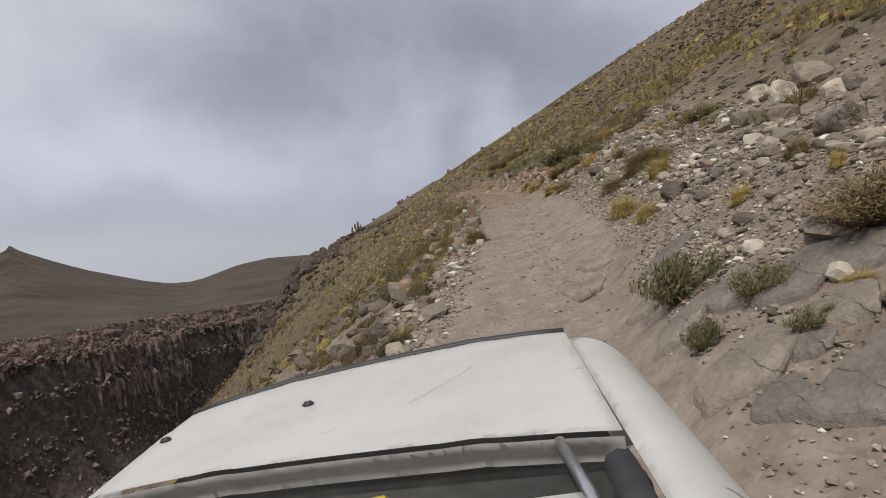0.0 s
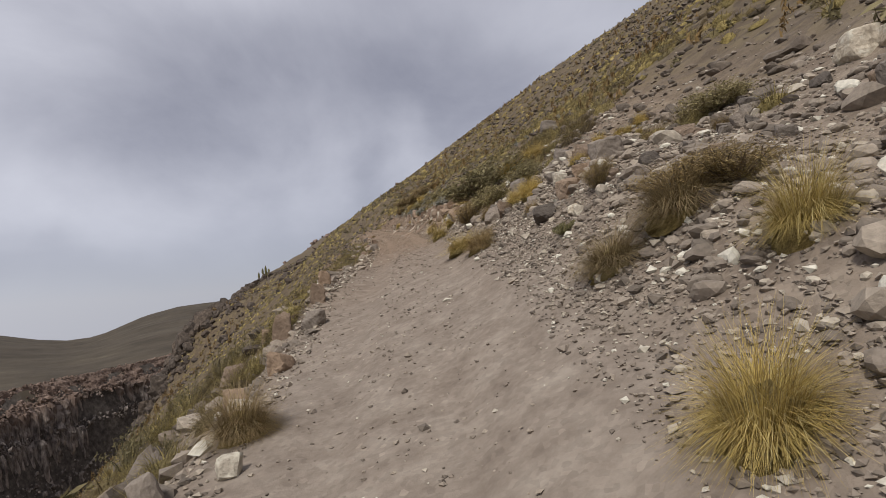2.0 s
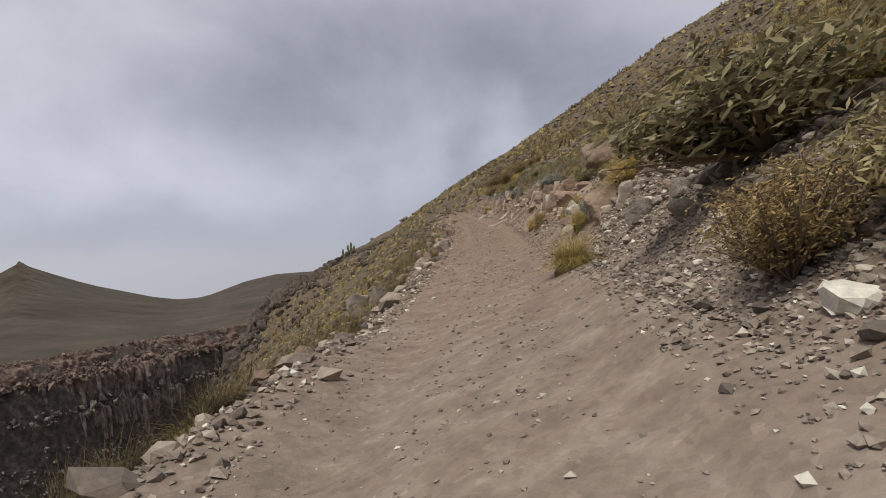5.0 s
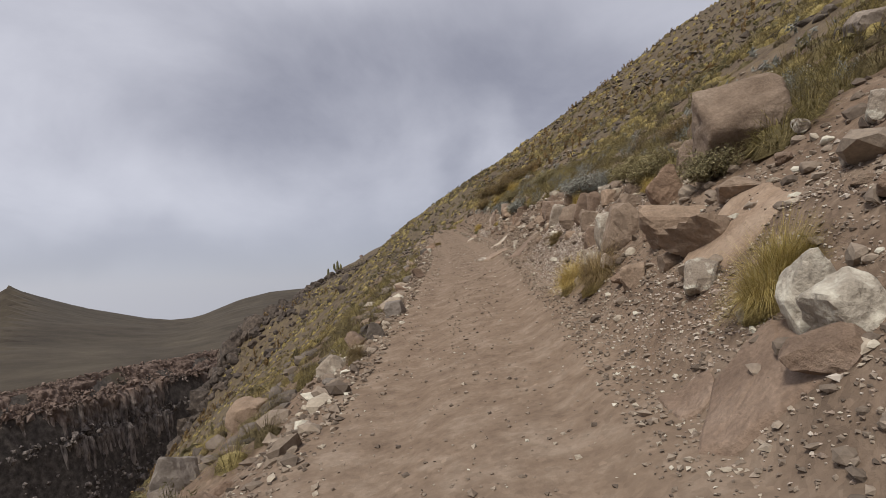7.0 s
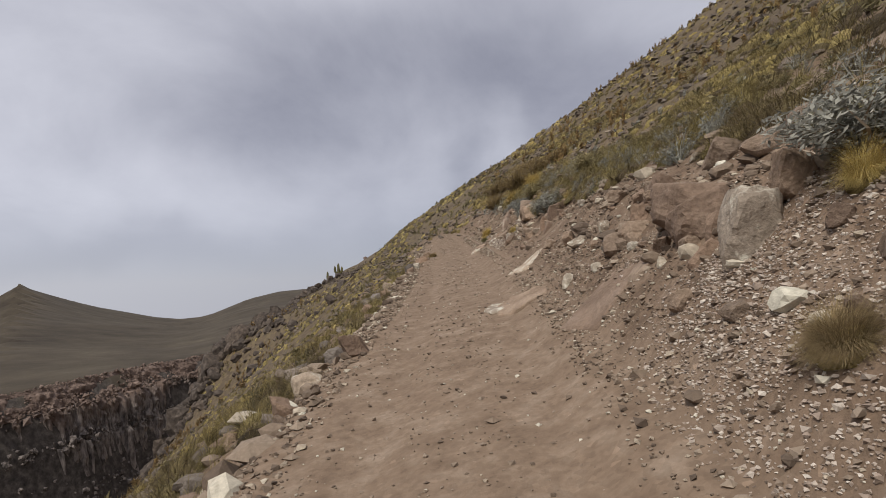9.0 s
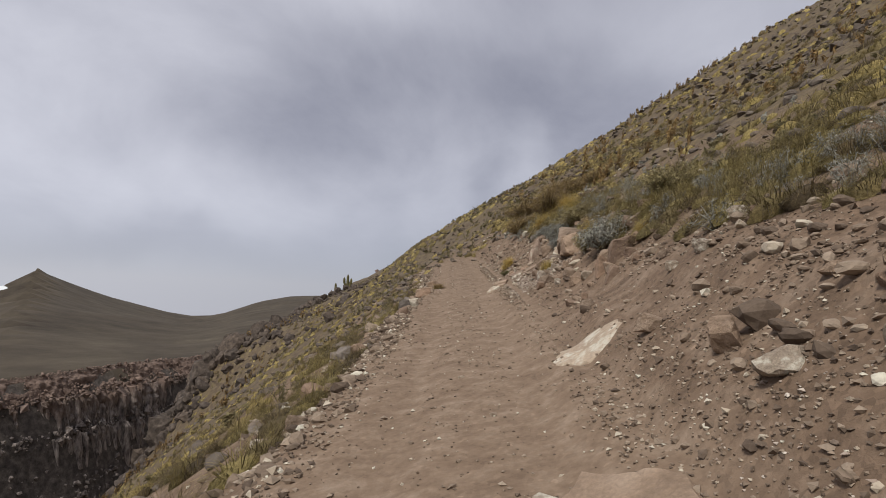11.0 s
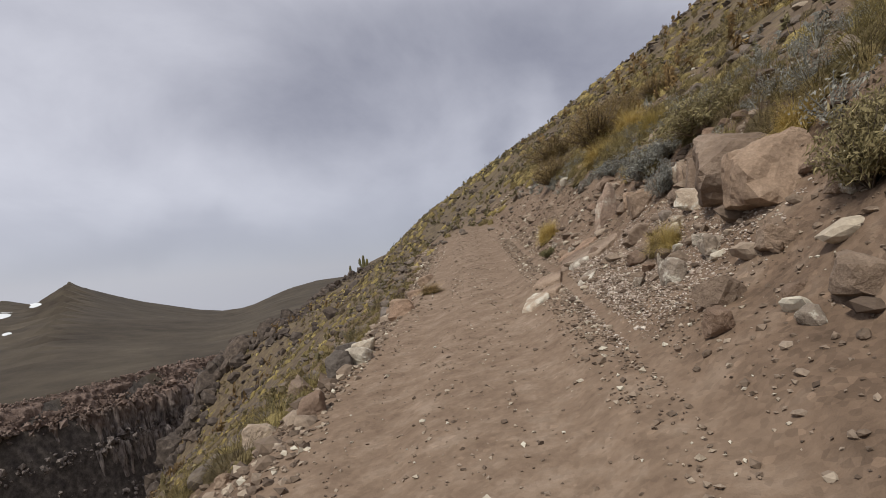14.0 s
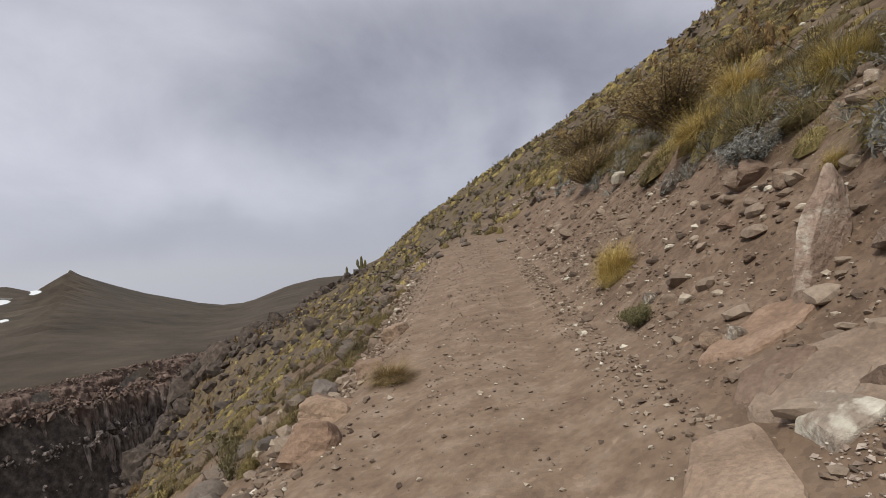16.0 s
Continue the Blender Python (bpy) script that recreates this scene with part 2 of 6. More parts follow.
def curve(v, *pairs):
    xs, ys = zip(*pairs)
    return np.interp(v, xs, ys)


def soft(fn, y, r=2.0):
    """The curve fn, rounded at its corners."""
    return sum(w * fn(y + d * r) for d, w in ((-1, 0.15), (-0.5, 0.2), (0, 0.3), (0.5, 0.2), (1, 0.15)))


def track_x(y):
    return soft(lambda v: curve(v, (-60, -5.0), (-20, -1.6), (-8, -0.25), (1, 1.5), (5.4, 2.0), (10, 2.2), (21, 2.9), (31, 3.45), (37, 3.65), (48, 3.75), (55, 3.6), (60, 3.4), (72, 2.9), (85, 2.1), (110, -1.0), (150, -1.0)), y)


def track_z(y):
    return soft(lambda v: curve(v, (-60, -5.0), (-8.3, -0.5), (-3.6, 0.0), (-1.1, 0.3), (1.2, 0.75), (3.4, 1.25), (5.4, 1.6), (9.7, 2.1), (13, 2.55), (17, 2.95), (21, 3.25), (25, 3.57), (28, 3.93), (31, 4.2), (36, 4.65), (39, 5.0), (47, 5.85), (53, 6.3), (60, 6.9), (66, 7.5), (85, 9.35), (1200, 144.0), (5000, 250.0)), y)


LIP = 36.0


def slope_h(u, y):
    """Height over the track's crown, u metres to its right."""
    lane = np.where(u < 0.3, 0.2 * u, 0.06 + (0.16 + 0.2 * (1 - smooth(18, 26, y))) * (u - 0.3))
    first = curve(u, (1.3, 0.41), (2.5, 1.35), (4.2, 2.3), (5.2, 2.9), (8.5, 4.9), (2500, 1620))
    cut = curve(u, (1.3, 0.21), (1.6, 0.6), (2.5, 1.8), (3.3, 2.3), (5, 3.3), (8.9, 6.1), (2500, 1700))
    last = curve(u, (1.4, 0.22), (2.3, 0.95), (3.2, 1.9), (3.7, 2.6), (5.2, 3.5), (8.9, 6.0), (2500, 1700))
    w1, w2 = smooth(15, 24, y), smooth(48, 56, y)
    right = first * (1 - w1) + (cut * (1 - w2) + last * w2) * w1
    v = np.maximum(-u - 1.9, 0.0)
    left = -0.38 - 0.64 * v - 0.0135 * v * v
    bench = np.where(u > 1.3, right, np.where(u < -1.9, left, lane))
    # past the bend the slope runs out to a craggy lip and breaks off into the canyon
    crag = smooth(122, 140, y)
    wild = np.where(u > 0, curve(u, (0, 0), (42, 29.2), (60, 40.6), (80, 51.0), (110, 63.0), (160, 78.0), (2500, 300)), 0.63 * u - 2.4 * np.exp(-(((u + 13) / 8.0) ** 2))) - (1 - crag) * 0.34 * np.maximum(-u - 12, 0)
    wild = wild + 1.6 * np.exp(-(((u + 4) / 14.0) ** 2)) * smooth(95, 125, y)
    wild = wild + crag * (2.5 * np.exp(-(((u + LIP) / 8.0) ** 2)) - 0.9 * np.maximum(-u - LIP, 0))
    bench = bench + 0.5 * smooth(0.3, 1.5, u) * (1 - smooth(2.6, 4.5, u)) * smooth(-7, -3, y) * (1 - smooth(0.5, 3.5, y))
    bench = bench + 0.42 * np.exp(-(((u + 2.3) / 0.9) ** 2)) * smooth(11, 14, y) * (1 - smooth(20, 23, y))
    # the track leans outwards before the bend, and its bank lies back lower at first
    bench = bench + 0.2 * smooth(0.1, 0.6, u) * (1 - smooth(2.4, 3.0, u)) * smooth(1.5, 4, y) * (1 - smooth(6, 9, y))
    bench = bench + curve(u, (-3, -0.1), (-1.2, 0.0), (0, 0.2), (0.8, 0.34), (1.6, 0.4), (3.3, 0.42), (4.5, 0.15), (6, 0.0)) * smooth(5.5, 9, y) * (1 - smooth(22, 27, y))
    bench = bench + 0.38 * smooth(3.0, 4.5, u) * (1 - smooth(6, 9, u)) * smooth(15, 18, y) * (1 - smooth(25, 30, y))
    bench = bench - 0.25 * smooth(2.8, 4.2, u) * (1 - smooth(9, 16, u)) * (1 - smooth(12, 16, y)) * smooth(-2, 2, y)
    # a low step along the foot of the cut
    bench = bench + 0.2 * smooth(0.2, 1.3, u) * (1 - smooth(1.6, 2.3, u)) * smooth(24, 28, y) * (1 - smooth(64, 68, y))
    # farther up the outer edge falls away more steeply
    bench = bench - 0.6 * smooth(1.0, 2.2, -u) * smooth(60, 72, y)
    off = smooth(84, 100, y)
    return bench * (1 - off) + wild * off


def rim_x(y):
    return soft(lambda v: curve(v, (-3000, -1200), (-400, -450), (0, -330), (200, -275), (330, -240), (430, -213), (520, -185), (700, -130), (1000, -20), (3000, 700)), y, 30) + 9 * wobble(y, y * 0, 60, 5.0)


RIM_Z, FAR_R = -50.0, 2500.0


def far_land(x, y):
    """The plateau past the canyon and the hills on the skyline."""
    d = np.hypot(x, y) + 1e-6
    k = x / np.maximum(y, 60.0)
    e = curve(k, (-4, 0.02), (-1.3, 0.0), (-1.0, -0.02), (-0.85, -0.012), (-0.79, -0.022), (-0.77, -0.013), (-0.758, -0.017), (-0.742, -0.004), (-0.733, 0.008), (-0.715, 0.0), (-0.66, -0.0145), (-0.60, -0.029), (-0.53, -0.042), (-0.485, -0.0505), (-0.45, -0.053), (-0.41, -0.046), (-0.36, -0.028), (-0.30, -0.016), (-0.2, -0.01), (0, 0.0), (1, 0.0))
    goal = e * FAR_R
    w = smooth(420, FAR_R, d)
    z = RIM_Z + (goal - RIM_Z) * (0.65 * np.clip((d - 420) / (FAR_R - 420), 0, 1) + 0.35 * w)
    z = np.where(d > FAR_R, goal - (d - FAR_R) * 0.3, z)
    return z + wobble(x, y, 260, 3.0) * 10 * smooth(500, 1100, d) * (1 - smooth(1900, 2400, d)) + wobble(x, y, 60, 8.0) * 1.0


def canyon(x, y):
    d = x - rim_x(y)
    wall = curve(d, (0, 0.0), (7, -14.0), (10, -24.0), (28, -84.0), (120, -128.0), (150, -132.0), (5000, -132.0))
    ripple = wobble(x, y, 25, 6.0, 4) * 8 * smooth(20, 45, d)
    return np.where(d < 0, far_land(x, y), RIM_Z + wall + ripple)


def hillside(x, y, fine=True):
    u = x - track_x(y)
    z = track_z(y) + slope_h(u, y)
    off = smooth(1.4, 3.0, np.abs(u + 0.25))
    away = smooth(6, 25, np.abs(u)) + smooth(75, 110, y)
    z = z + np.clip(away, 0, 1) * (wobble(x, y, 26, 1.0) * 1.1 + wobble(x, y, 7, 2.0) * 0.45)
    if fine:
        off = off * (1 - 0.65 * smooth(-9, -6.5, y) * (1 - smooth(0.5, 3, y)) * (1 - smooth(3.5, 5, u)))
        z = z + off * (wobble(x, y, 2.4, 4.0, 4) * 0.22 + wobble(x, y, 0.6, 7.0, 2) * 0.07)
        z = z + (1 - smooth(1.4, 3.0, np.abs(u + 0.25))) * (wobble(x, y, 3.2, 9.0, 2) * 0.012 - 0.07 * np.exp(-(((np.abs(u + 0.1) - 0.75) / 0.26) ** 2)))
    return z


def ground_z(x, y):
    x, y = np.asarray(x, float), np.asarray(y, float)
    return np.maximum(hillside(x, y), canyon(x, y))


def steps(first, growth, reach):
    out, s, d = [], first, 0.0
    while d < reach:
        d += s
        out.append(d)
        s *= growth
    return np.array(out)


def mesh_of(name, verts, faces, mat, smooth_shade=True):
    me = bpy.data.meshes.new(name)
    verts, faces = np.asarray(verts, np.float32), np.asarray(faces, np.int32)
    k = faces.shape[1]
    me.vertices.add(len(verts))
    me.vertices.foreach_set("co", verts.ravel())
    me.loops.add(faces.size)
    me.loops.foreach_set("vertex_index", faces.ravel())
    me.polygons.add(len(faces))
    me.polygons.foreach_set("loop_start", np.arange(0, faces.size, k, dtype=np.int32))
    me.polygons.foreach_set("loop_total", np.full(len(faces), k, np.int32))
    me.polygons.foreach_set("use_smooth", np.full(len(faces), smooth_shade))
    me.update(calc_edges=True)
    me.materials.append(mat)
    return me


def build_ground():
    right, left = 8.0 + steps(0.16, 1.065, 3200), -4.0 - steps(0.16, 1.065, 3200)
    us = np.concatenate([left[::-1], np.arange(-4.0, 8.001, 0.19), right])
    # a finer mesh where the peak stands on the skyline
    us = np.sort(np.concatenate([us, np.arange(-1660.0, -1230.0, 9.0)]))
    ys = np.concatenate([(-9.0 - steps(0.14, 1.08, 900))[::-1], np.arange(-9.0, 72.0, 0.19), 72.0 + steps(0.16, 1.045, 3900)])
    ys = np.sort(np.concatenate([ys, np.arange(1880.0, 2200.0, 15.0)]))
    U, Y = np.meshgrid(us, ys)
    X = U + track_x(Y)
    hill, over = hillside(X, Y), canyon(X, Y)
    Z = np.maximum(hill, over)
    ny, nx = U.shape
    a = (np.arange(ny - 1)[:, None] * nx + np.arange(nx - 1)[None, :]).ravel()
    me = mesh_of("ground", np.stack([X, Y, Z], -1).reshape(-1, 3), np.stack([a, a + 1, a + nx + 1, a + nx], -1), GROUND)
    edge = U + 0.25 + 0.25 * wobble(X, Y, 1.6, 11.0)
    lane = (1 - smooth(1.35, 2.0, np.abs(edge))) * (1 - smooth(84, 92, Y))
    plain = (over > hill) * 1.0
    gorge = plain * (X > rim_x(Y)) * 1.0
    wild = smooth(4.0, 11, np.abs(U)) * (1 - plain) + smooth(80, 100, Y) * (1 - plain)
    for key, v in (("lane", lane), ("plain", plain), ("wild", np.clip(wild, 0, 1)), ("gorge", gorge)):
        me.attributes.new(key, "FLOAT", "POINT").data.foreach_set("value", v.astype(np.float32).ravel())
    return tagged(new("ground", me), "stony brown mountainside with a dirt track above a canyon", "ground", kind="structure")


build_ground()


# ---- stones and plants: materials and shapes ----
def make_rock(name, dark, mid, light, crust=0.0, by="each", cracks=False):
    m = Mat(name, 0.9)
    m.b.inputs["Specular IOR Level"].default_value = 0.25
    body = m.ramp(m.noise(1.7, 6, 0.6), (0.28, dark), (0.5, mid), (0.75, light))
    speck = m.ramp(m.noise(26, 3, 0.7), (0.35, 0.72), (0.6, 1.0), (0.8, 1.3))
    body = m.mix(0.75, body, m.mix(1.0, body, speck, "MULTIPLY"))
    own = m.each() if by == "each" else m.island()
    body = m.mix(1.0, body, m.ramp(own, (0.0, (0.84, 0.83, 0.83)), (0.5, (1.0, 1.0, 1.0)), (1.0, (1.25, 1.2, 1.14))), "MULTIPLY")
    if cracks:
        wavy = m.n.new("ShaderNodeTexNoise")
        wavy.inputs["Scale"].default_value, wavy.inputs["Detail"].default_value = 3.0, 5.0
        m.l.new(m.coord, wavy.inputs["Vector"])
        line = m.span(m.cells(1.25, "DISTANCE_TO_EDGE", vec=m.mix(0.3, m.coord, wavy.outputs["Color"])), 0.012, 0.002)
        body = m.mix(m.math("MULTIPLY", line, m.span(m.noise(4, 3), 0.4, 0.6)), body, (0.06, 0.05, 0.042))
    if crust:
        edge = m.math("ADD", m.noise(3.0, 6, 0.65), m.math("MULTIPLY", m.noise(11, 3), 0.25))
        lime = m.ramp(m.noise(18, 3, 0.6), (0.3, (0.43, 0.38, 0.315)), (0.7, (0.62, 0.57, 0.49)))
        body = m.mix(m.span(edge, 0.72 - crust, 0.84 - crust), body, lime)
    body = m.mix(1.0, body, (0.97, 0.99, 0.955), "MULTIPLY")
    m.bump((m.noise(3.5, 7, 0.65), 0.75, 0.09), (m.cells(7, "DISTANCE_TO_EDGE"), 0.12, 0.02), (m.noise(45, 4, 0.7), 0.5, 0.012))
    return m.done(body)


ROCKS = {
    "grey": make_rock("grey volcanic stone", (0.155, 0.126, 0.108), (0.24, 0.2, 0.173), (0.33, 0.28, 0.243)),
    "shelf": make_rock("grey bedrock", (0.125, 0.104, 0.091), (0.19, 0.162, 0.143), (0.26, 0.226, 0.202), cracks=True),
    "dark": make_rock("dark weathered basalt", (0.085, 0.07, 0.061), (0.14, 0.116, 0.101), (0.21, 0.178, 0.156)),
    "tan": make_rock("tan tuff", (0.17, 0.12, 0.088), (0.27, 0.196, 0.147), (0.36, 0.277, 0.217), 0.0),
    "red": make_rock("reddish tuff", (0.16, 0.108, 0.08), (0.24, 0.165, 0.122), (0.33, 0.24, 0.185)),
    "pale": make_rock("pale crusted tuff", (0.24, 0.185, 0.145), (0.34, 0.275, 0.22), (0.43, 0.36, 0.3), 0.09),
    "rose": make_rock("pink tuff with a lime vein", (0.23, 0.16, 0.125), (0.34, 0.25, 0.2), (0.45, 0.35, 0.29), 0.06),
    "white": make_rock("lime-white stone", (0.28, 0.235, 0.19), (0.42, 0.365, 0.305), (0.56, 0.5, 0.43), 0.13),
}


def make_gravel():
    m = Mat("mixed loose stones", 0.92)
    m.b.inputs["Specular IOR Level"].default_value = 0.25
    red = m.span(m.axis("Y"), 14.0, 40.0)
    r = m.island()
    a = m.ramp(r, (0.0, (0.13, 0.104, 0.087)), (0.4, (0.24, 0.193, 0.16)), (0.78, (0.335, 0.273, 0.224)), (0.92, (0.44, 0.375, 0.31)), (0.98, (0.62, 0.565, 0.49)))
    b = m.ramp(r, (0.0, (0.105, 0.074, 0.056)), (0.45, (0.21, 0.152, 0.113)), (0.8, (0.3, 0.228, 0.175)), (0.93, (0.42, 0.34, 0.265)), (0.985, (0.6, 0.54, 0.45)))
    c = m.mix(red, a, b)
    c = m.mix(1.0, c, (0.9, 0.93, 0.9), "MULTIPLY")
    c = m.mix(0.6, c, m.mix(1.0, c, m.ramp(m.noise(20, 4, 0.65), (0.3, 0.65), (0.7, 1.35)), "MULTIPLY"))
    m.bump((m.noise(30, 4, 0.7), 0.6, 0.015))
    return m.done(c)


def make_plant(name, *stops, rough=0.8, fibre=False):
    m = Mat(name, rough)
    m.b.inputs["Specular IOR Level"].default_value = 0.2
    c = m.ramp(m.island(), *stops)
    c = m.mix(1.0, c, m.ramp(m.each(), (0.0, (0.85, 0.85, 0.85)), (1.0, (1.15, 1.1, 1.0))), "MULTIPLY")
    c = m.mix(0.5, c, m.mix(1.0, c, m.ramp(m.noise(5, 3), (0.3, 0.6), (0.7, 1.3)), "MULTIPLY"))
    if fibre:
        c = m.mix(0.8, c, m.mix(1.0, c, m.ramp(m.noise(30, 5, 0.75), (0.35, 0.45), (0.65, 1.45)), "MULTIPLY"))
        m.bump((m.noise(30, 5, 0.75), 0.9, 0.05))
    m.done(c)
    thin, both = m.n.new("ShaderNodeBsdfTranslucent"), m.n.new("ShaderNodeMixShader")
    m.l.new(c, thin.inputs["Color"])
    both.inputs["Fac"].default_value = 0.28
    m.l.new(m.b.outputs[0], both.inputs[1])
    m.l.new(thin.outputs[0], both.inputs[2])
    m.l.new(both.outputs[0], m.n["Material Output"].inputs["Surface"])
    return m.m


GRAVEL = make_gravel()


def make_chips():
    m = Mat("pale tuff chips", 0.92)
    m.b.inputs["Specular IOR Level"].default_value = 0.25
    c = m.ramp(m.island(), (0.0, (0.19, 0.145, 0.11)), (0.35, (0.3, 0.235, 0.185)), (0.7, (0.4, 0.335, 0.275)), (1.0, (0.56, 0.5, 0.425)))
    m.bump((m.noise(30, 4, 0.7), 0.6, 0.015))
    return m.done(m.mix(0.5, c, m.mix(1.0, c, m.ramp(m.noise(20, 4, 0.65), (0.3, 0.65), (0.7, 1.35)), "MULTIPLY")))


CHIPS = make_chips()
STRAW = make_plant("straw-yellow bunch grass", (0.0, (0.19, 0.135, 0.045)), (0.35, (0.4, 0.3, 0.1)), (0.8, (0.56, 0.44, 0.16)), (1.0, (0.68, 0.58, 0.3)))
DRY = make_plant("dry brown bunch grass", (0.0, (0.13, 0.095, 0.05)), (0.5, (0.27, 0.2, 0.105)), (1.0, (0.42, 0.33, 0.18)))
GREENISH = make_plant("green-yellow bunch grass", (0.0, (0.13, 0.11, 0.035)), (0.5, (0.33, 0.26, 0.08)), (1.0, (0.55, 0.44, 0.17)))
RUSTY = make_plant("rusty brown twigs", (0.0, (0.11, 0.082, 0.045)), (0.5, (0.24, 0.178, 0.082)), (1.0, (0.37, 0.285, 0.14)))
OLIVE = make_plant("dull olive leaves", (0.0, (0.11, 0.097, 0.054)), (0.5, (0.24, 0.208, 0.108)), (1.0, (0.38, 0.33, 0.185)))
SILVER = make_plant("blue-grey leaves", (0.0, (0.13, 0.13, 0.115)), (0.5, (0.265, 0.265, 0.235)), (1.0, (0.41, 0.41, 0.365)))
HERB = make_plant("low grey-green herb", (0.0, (0.09, 0.09, 0.045)), (0.5, (0.17, 0.16, 0.08)), (1.0, (0.26, 0.235, 0.12)))


def ico(level):
    bm = bmesh.new()
    bmesh.ops.create_icosphere(bm, subdivisions=level, radius=1.0)
    v = np.array([x.co[:] for x in bm.verts])
    f = np.array([[x.index for x in p.verts] for p in bm.faces])
    bm.free()
    return v, f


BALLS = {n: ico(n) for n in (1, 2, 3, 4, 5)}
BALLS[0] = (np.array([[1, 0, 0], [-1, 0, 0], [0, 1, 0], [0, -1, 0], [0, 0, 1], [0, 0, -1]], float), np.array([[0, 2, 4], [2, 1, 4], [1, 3, 4], [3, 0, 4], [2, 0, 5], [1, 2, 5], [3, 1, 5], [0, 3, 5]]))


def stone_shape(rng, level, w, d, h, planes=11, sharp=16.0, rough=0.05):
    """A broken block: a ball cut by random planes, its edges worn, w by d by h, standing on z = 0."""
    v, f = BALLS[level]
    n = rng.normal(size=(planes, 3))
    n /= np.linalg.norm(n, axis=1)[:, None]
    n = np.concatenate([n, [[1, 0, 0.12], [-1, 0.1, 0], [0.1, 1, 0], [0, -1, 0.1], [0, 0.1, 1], [0, 0, -1]]])
    n[planes:planes + 5] += rng.normal(0, 0.24, (5, 3))
    n /= np.linalg.norm(n, axis=1)[:, None]
    dist = np.concatenate([rng.uniform(0.66, 1.02, planes), rng.uniform(0.62, 0.86, 6)])
    reach = np.clip(v @ n.T / dist, 1e-3, None)
    r = ((reach**sharp).sum(1)) ** (-1.0 / sharp)
    p = v * r[:, None]
    if level > 2:
        s = rng.uniform(0, 90)
        q = wobble(p[:, 0] * 3 + s, p[:, 1] * 3 + p[:, 2] * 2.1, 1.0, s, 4) + wobble(p[:, 2] * 3 + s, p[:, 0] * 2 - p[:, 1] * 2.3, 1.0, s + 3, 4)
        fine = wobble(p[:, 0] * 9 + s, p[:, 1] * 9 - p[:, 2] * 7.7, 1.0, s + 5, 3)
        p = p * (1 + rough * q + 0.3 * rough * fine)[:, None]
        ledge = np.sin(p @ n[0] * 11 + 2 * q)
        p = p * (1 - 0.03 * (ledge > 0.8))[:, None]
    lo, hi = p.min(0), p.max(0)
    p = (p - (lo + hi) / 2) / (hi - lo)
    p[:, 2] += 0.5
    return p * (w, d, h), f


def gz(x, y):
    return float(ground_z(np.array([x]), np.array([y]))[0])


ROCK_WORDS = {
    "grey": "angular grey volcanic boulder lying on the stony bank",
    "shelf": "grey-brown bedrock block beside the track",
    "dark": "dark weathered basalt boulder on the hillside",
    "tan": "tan tuff block with worn edges in the cut bank",
    "red": "reddish-brown tuff block in the cut bank",
    "pale": "pale tuff block with a lime crust in the bank",
    "rose": "pink tuff slab with a pale lime vein in the bank",
    "white": "lime-white broken stone beside the dirt track",
}


def boulder(x, y, w, h, kind, seed, yaw=0.0, lean=0.0, deep=0.85, sink=0.22, words=""):
    """A loose rock, w wide and h high, partly bedded in the ground at (x, y)."""
    rng = np.random.default_rng(seed)
    v, f = stone_shape(rng, 5 if w > 1.1 else 4 if w > 0.3 else 3, w, w * deep, h * (1 + sink), planes=13 if w > 0.5 else 11, sharp=40 if w > 0.8 else 30, rough=0.06)
    ob = new("boulder" if w > 0.45 else "stone", mesh_of("boulder", v, f, ROCKS[kind], w > 1.1))
    low = min(gz(x + a * w * 0.3, y + b * w * deep * 0.3) for a in (-1, 0, 1) for b in (-1, 0, 1))
    z = 0.5 * (low + gz(x, y)) - sink * h
    ob.matrix_world = pose(x, y, z, 0, lean, yaw)
    return tagged(ob, words or ROCK_WORDS[kind], "rock", "rocks along the track")


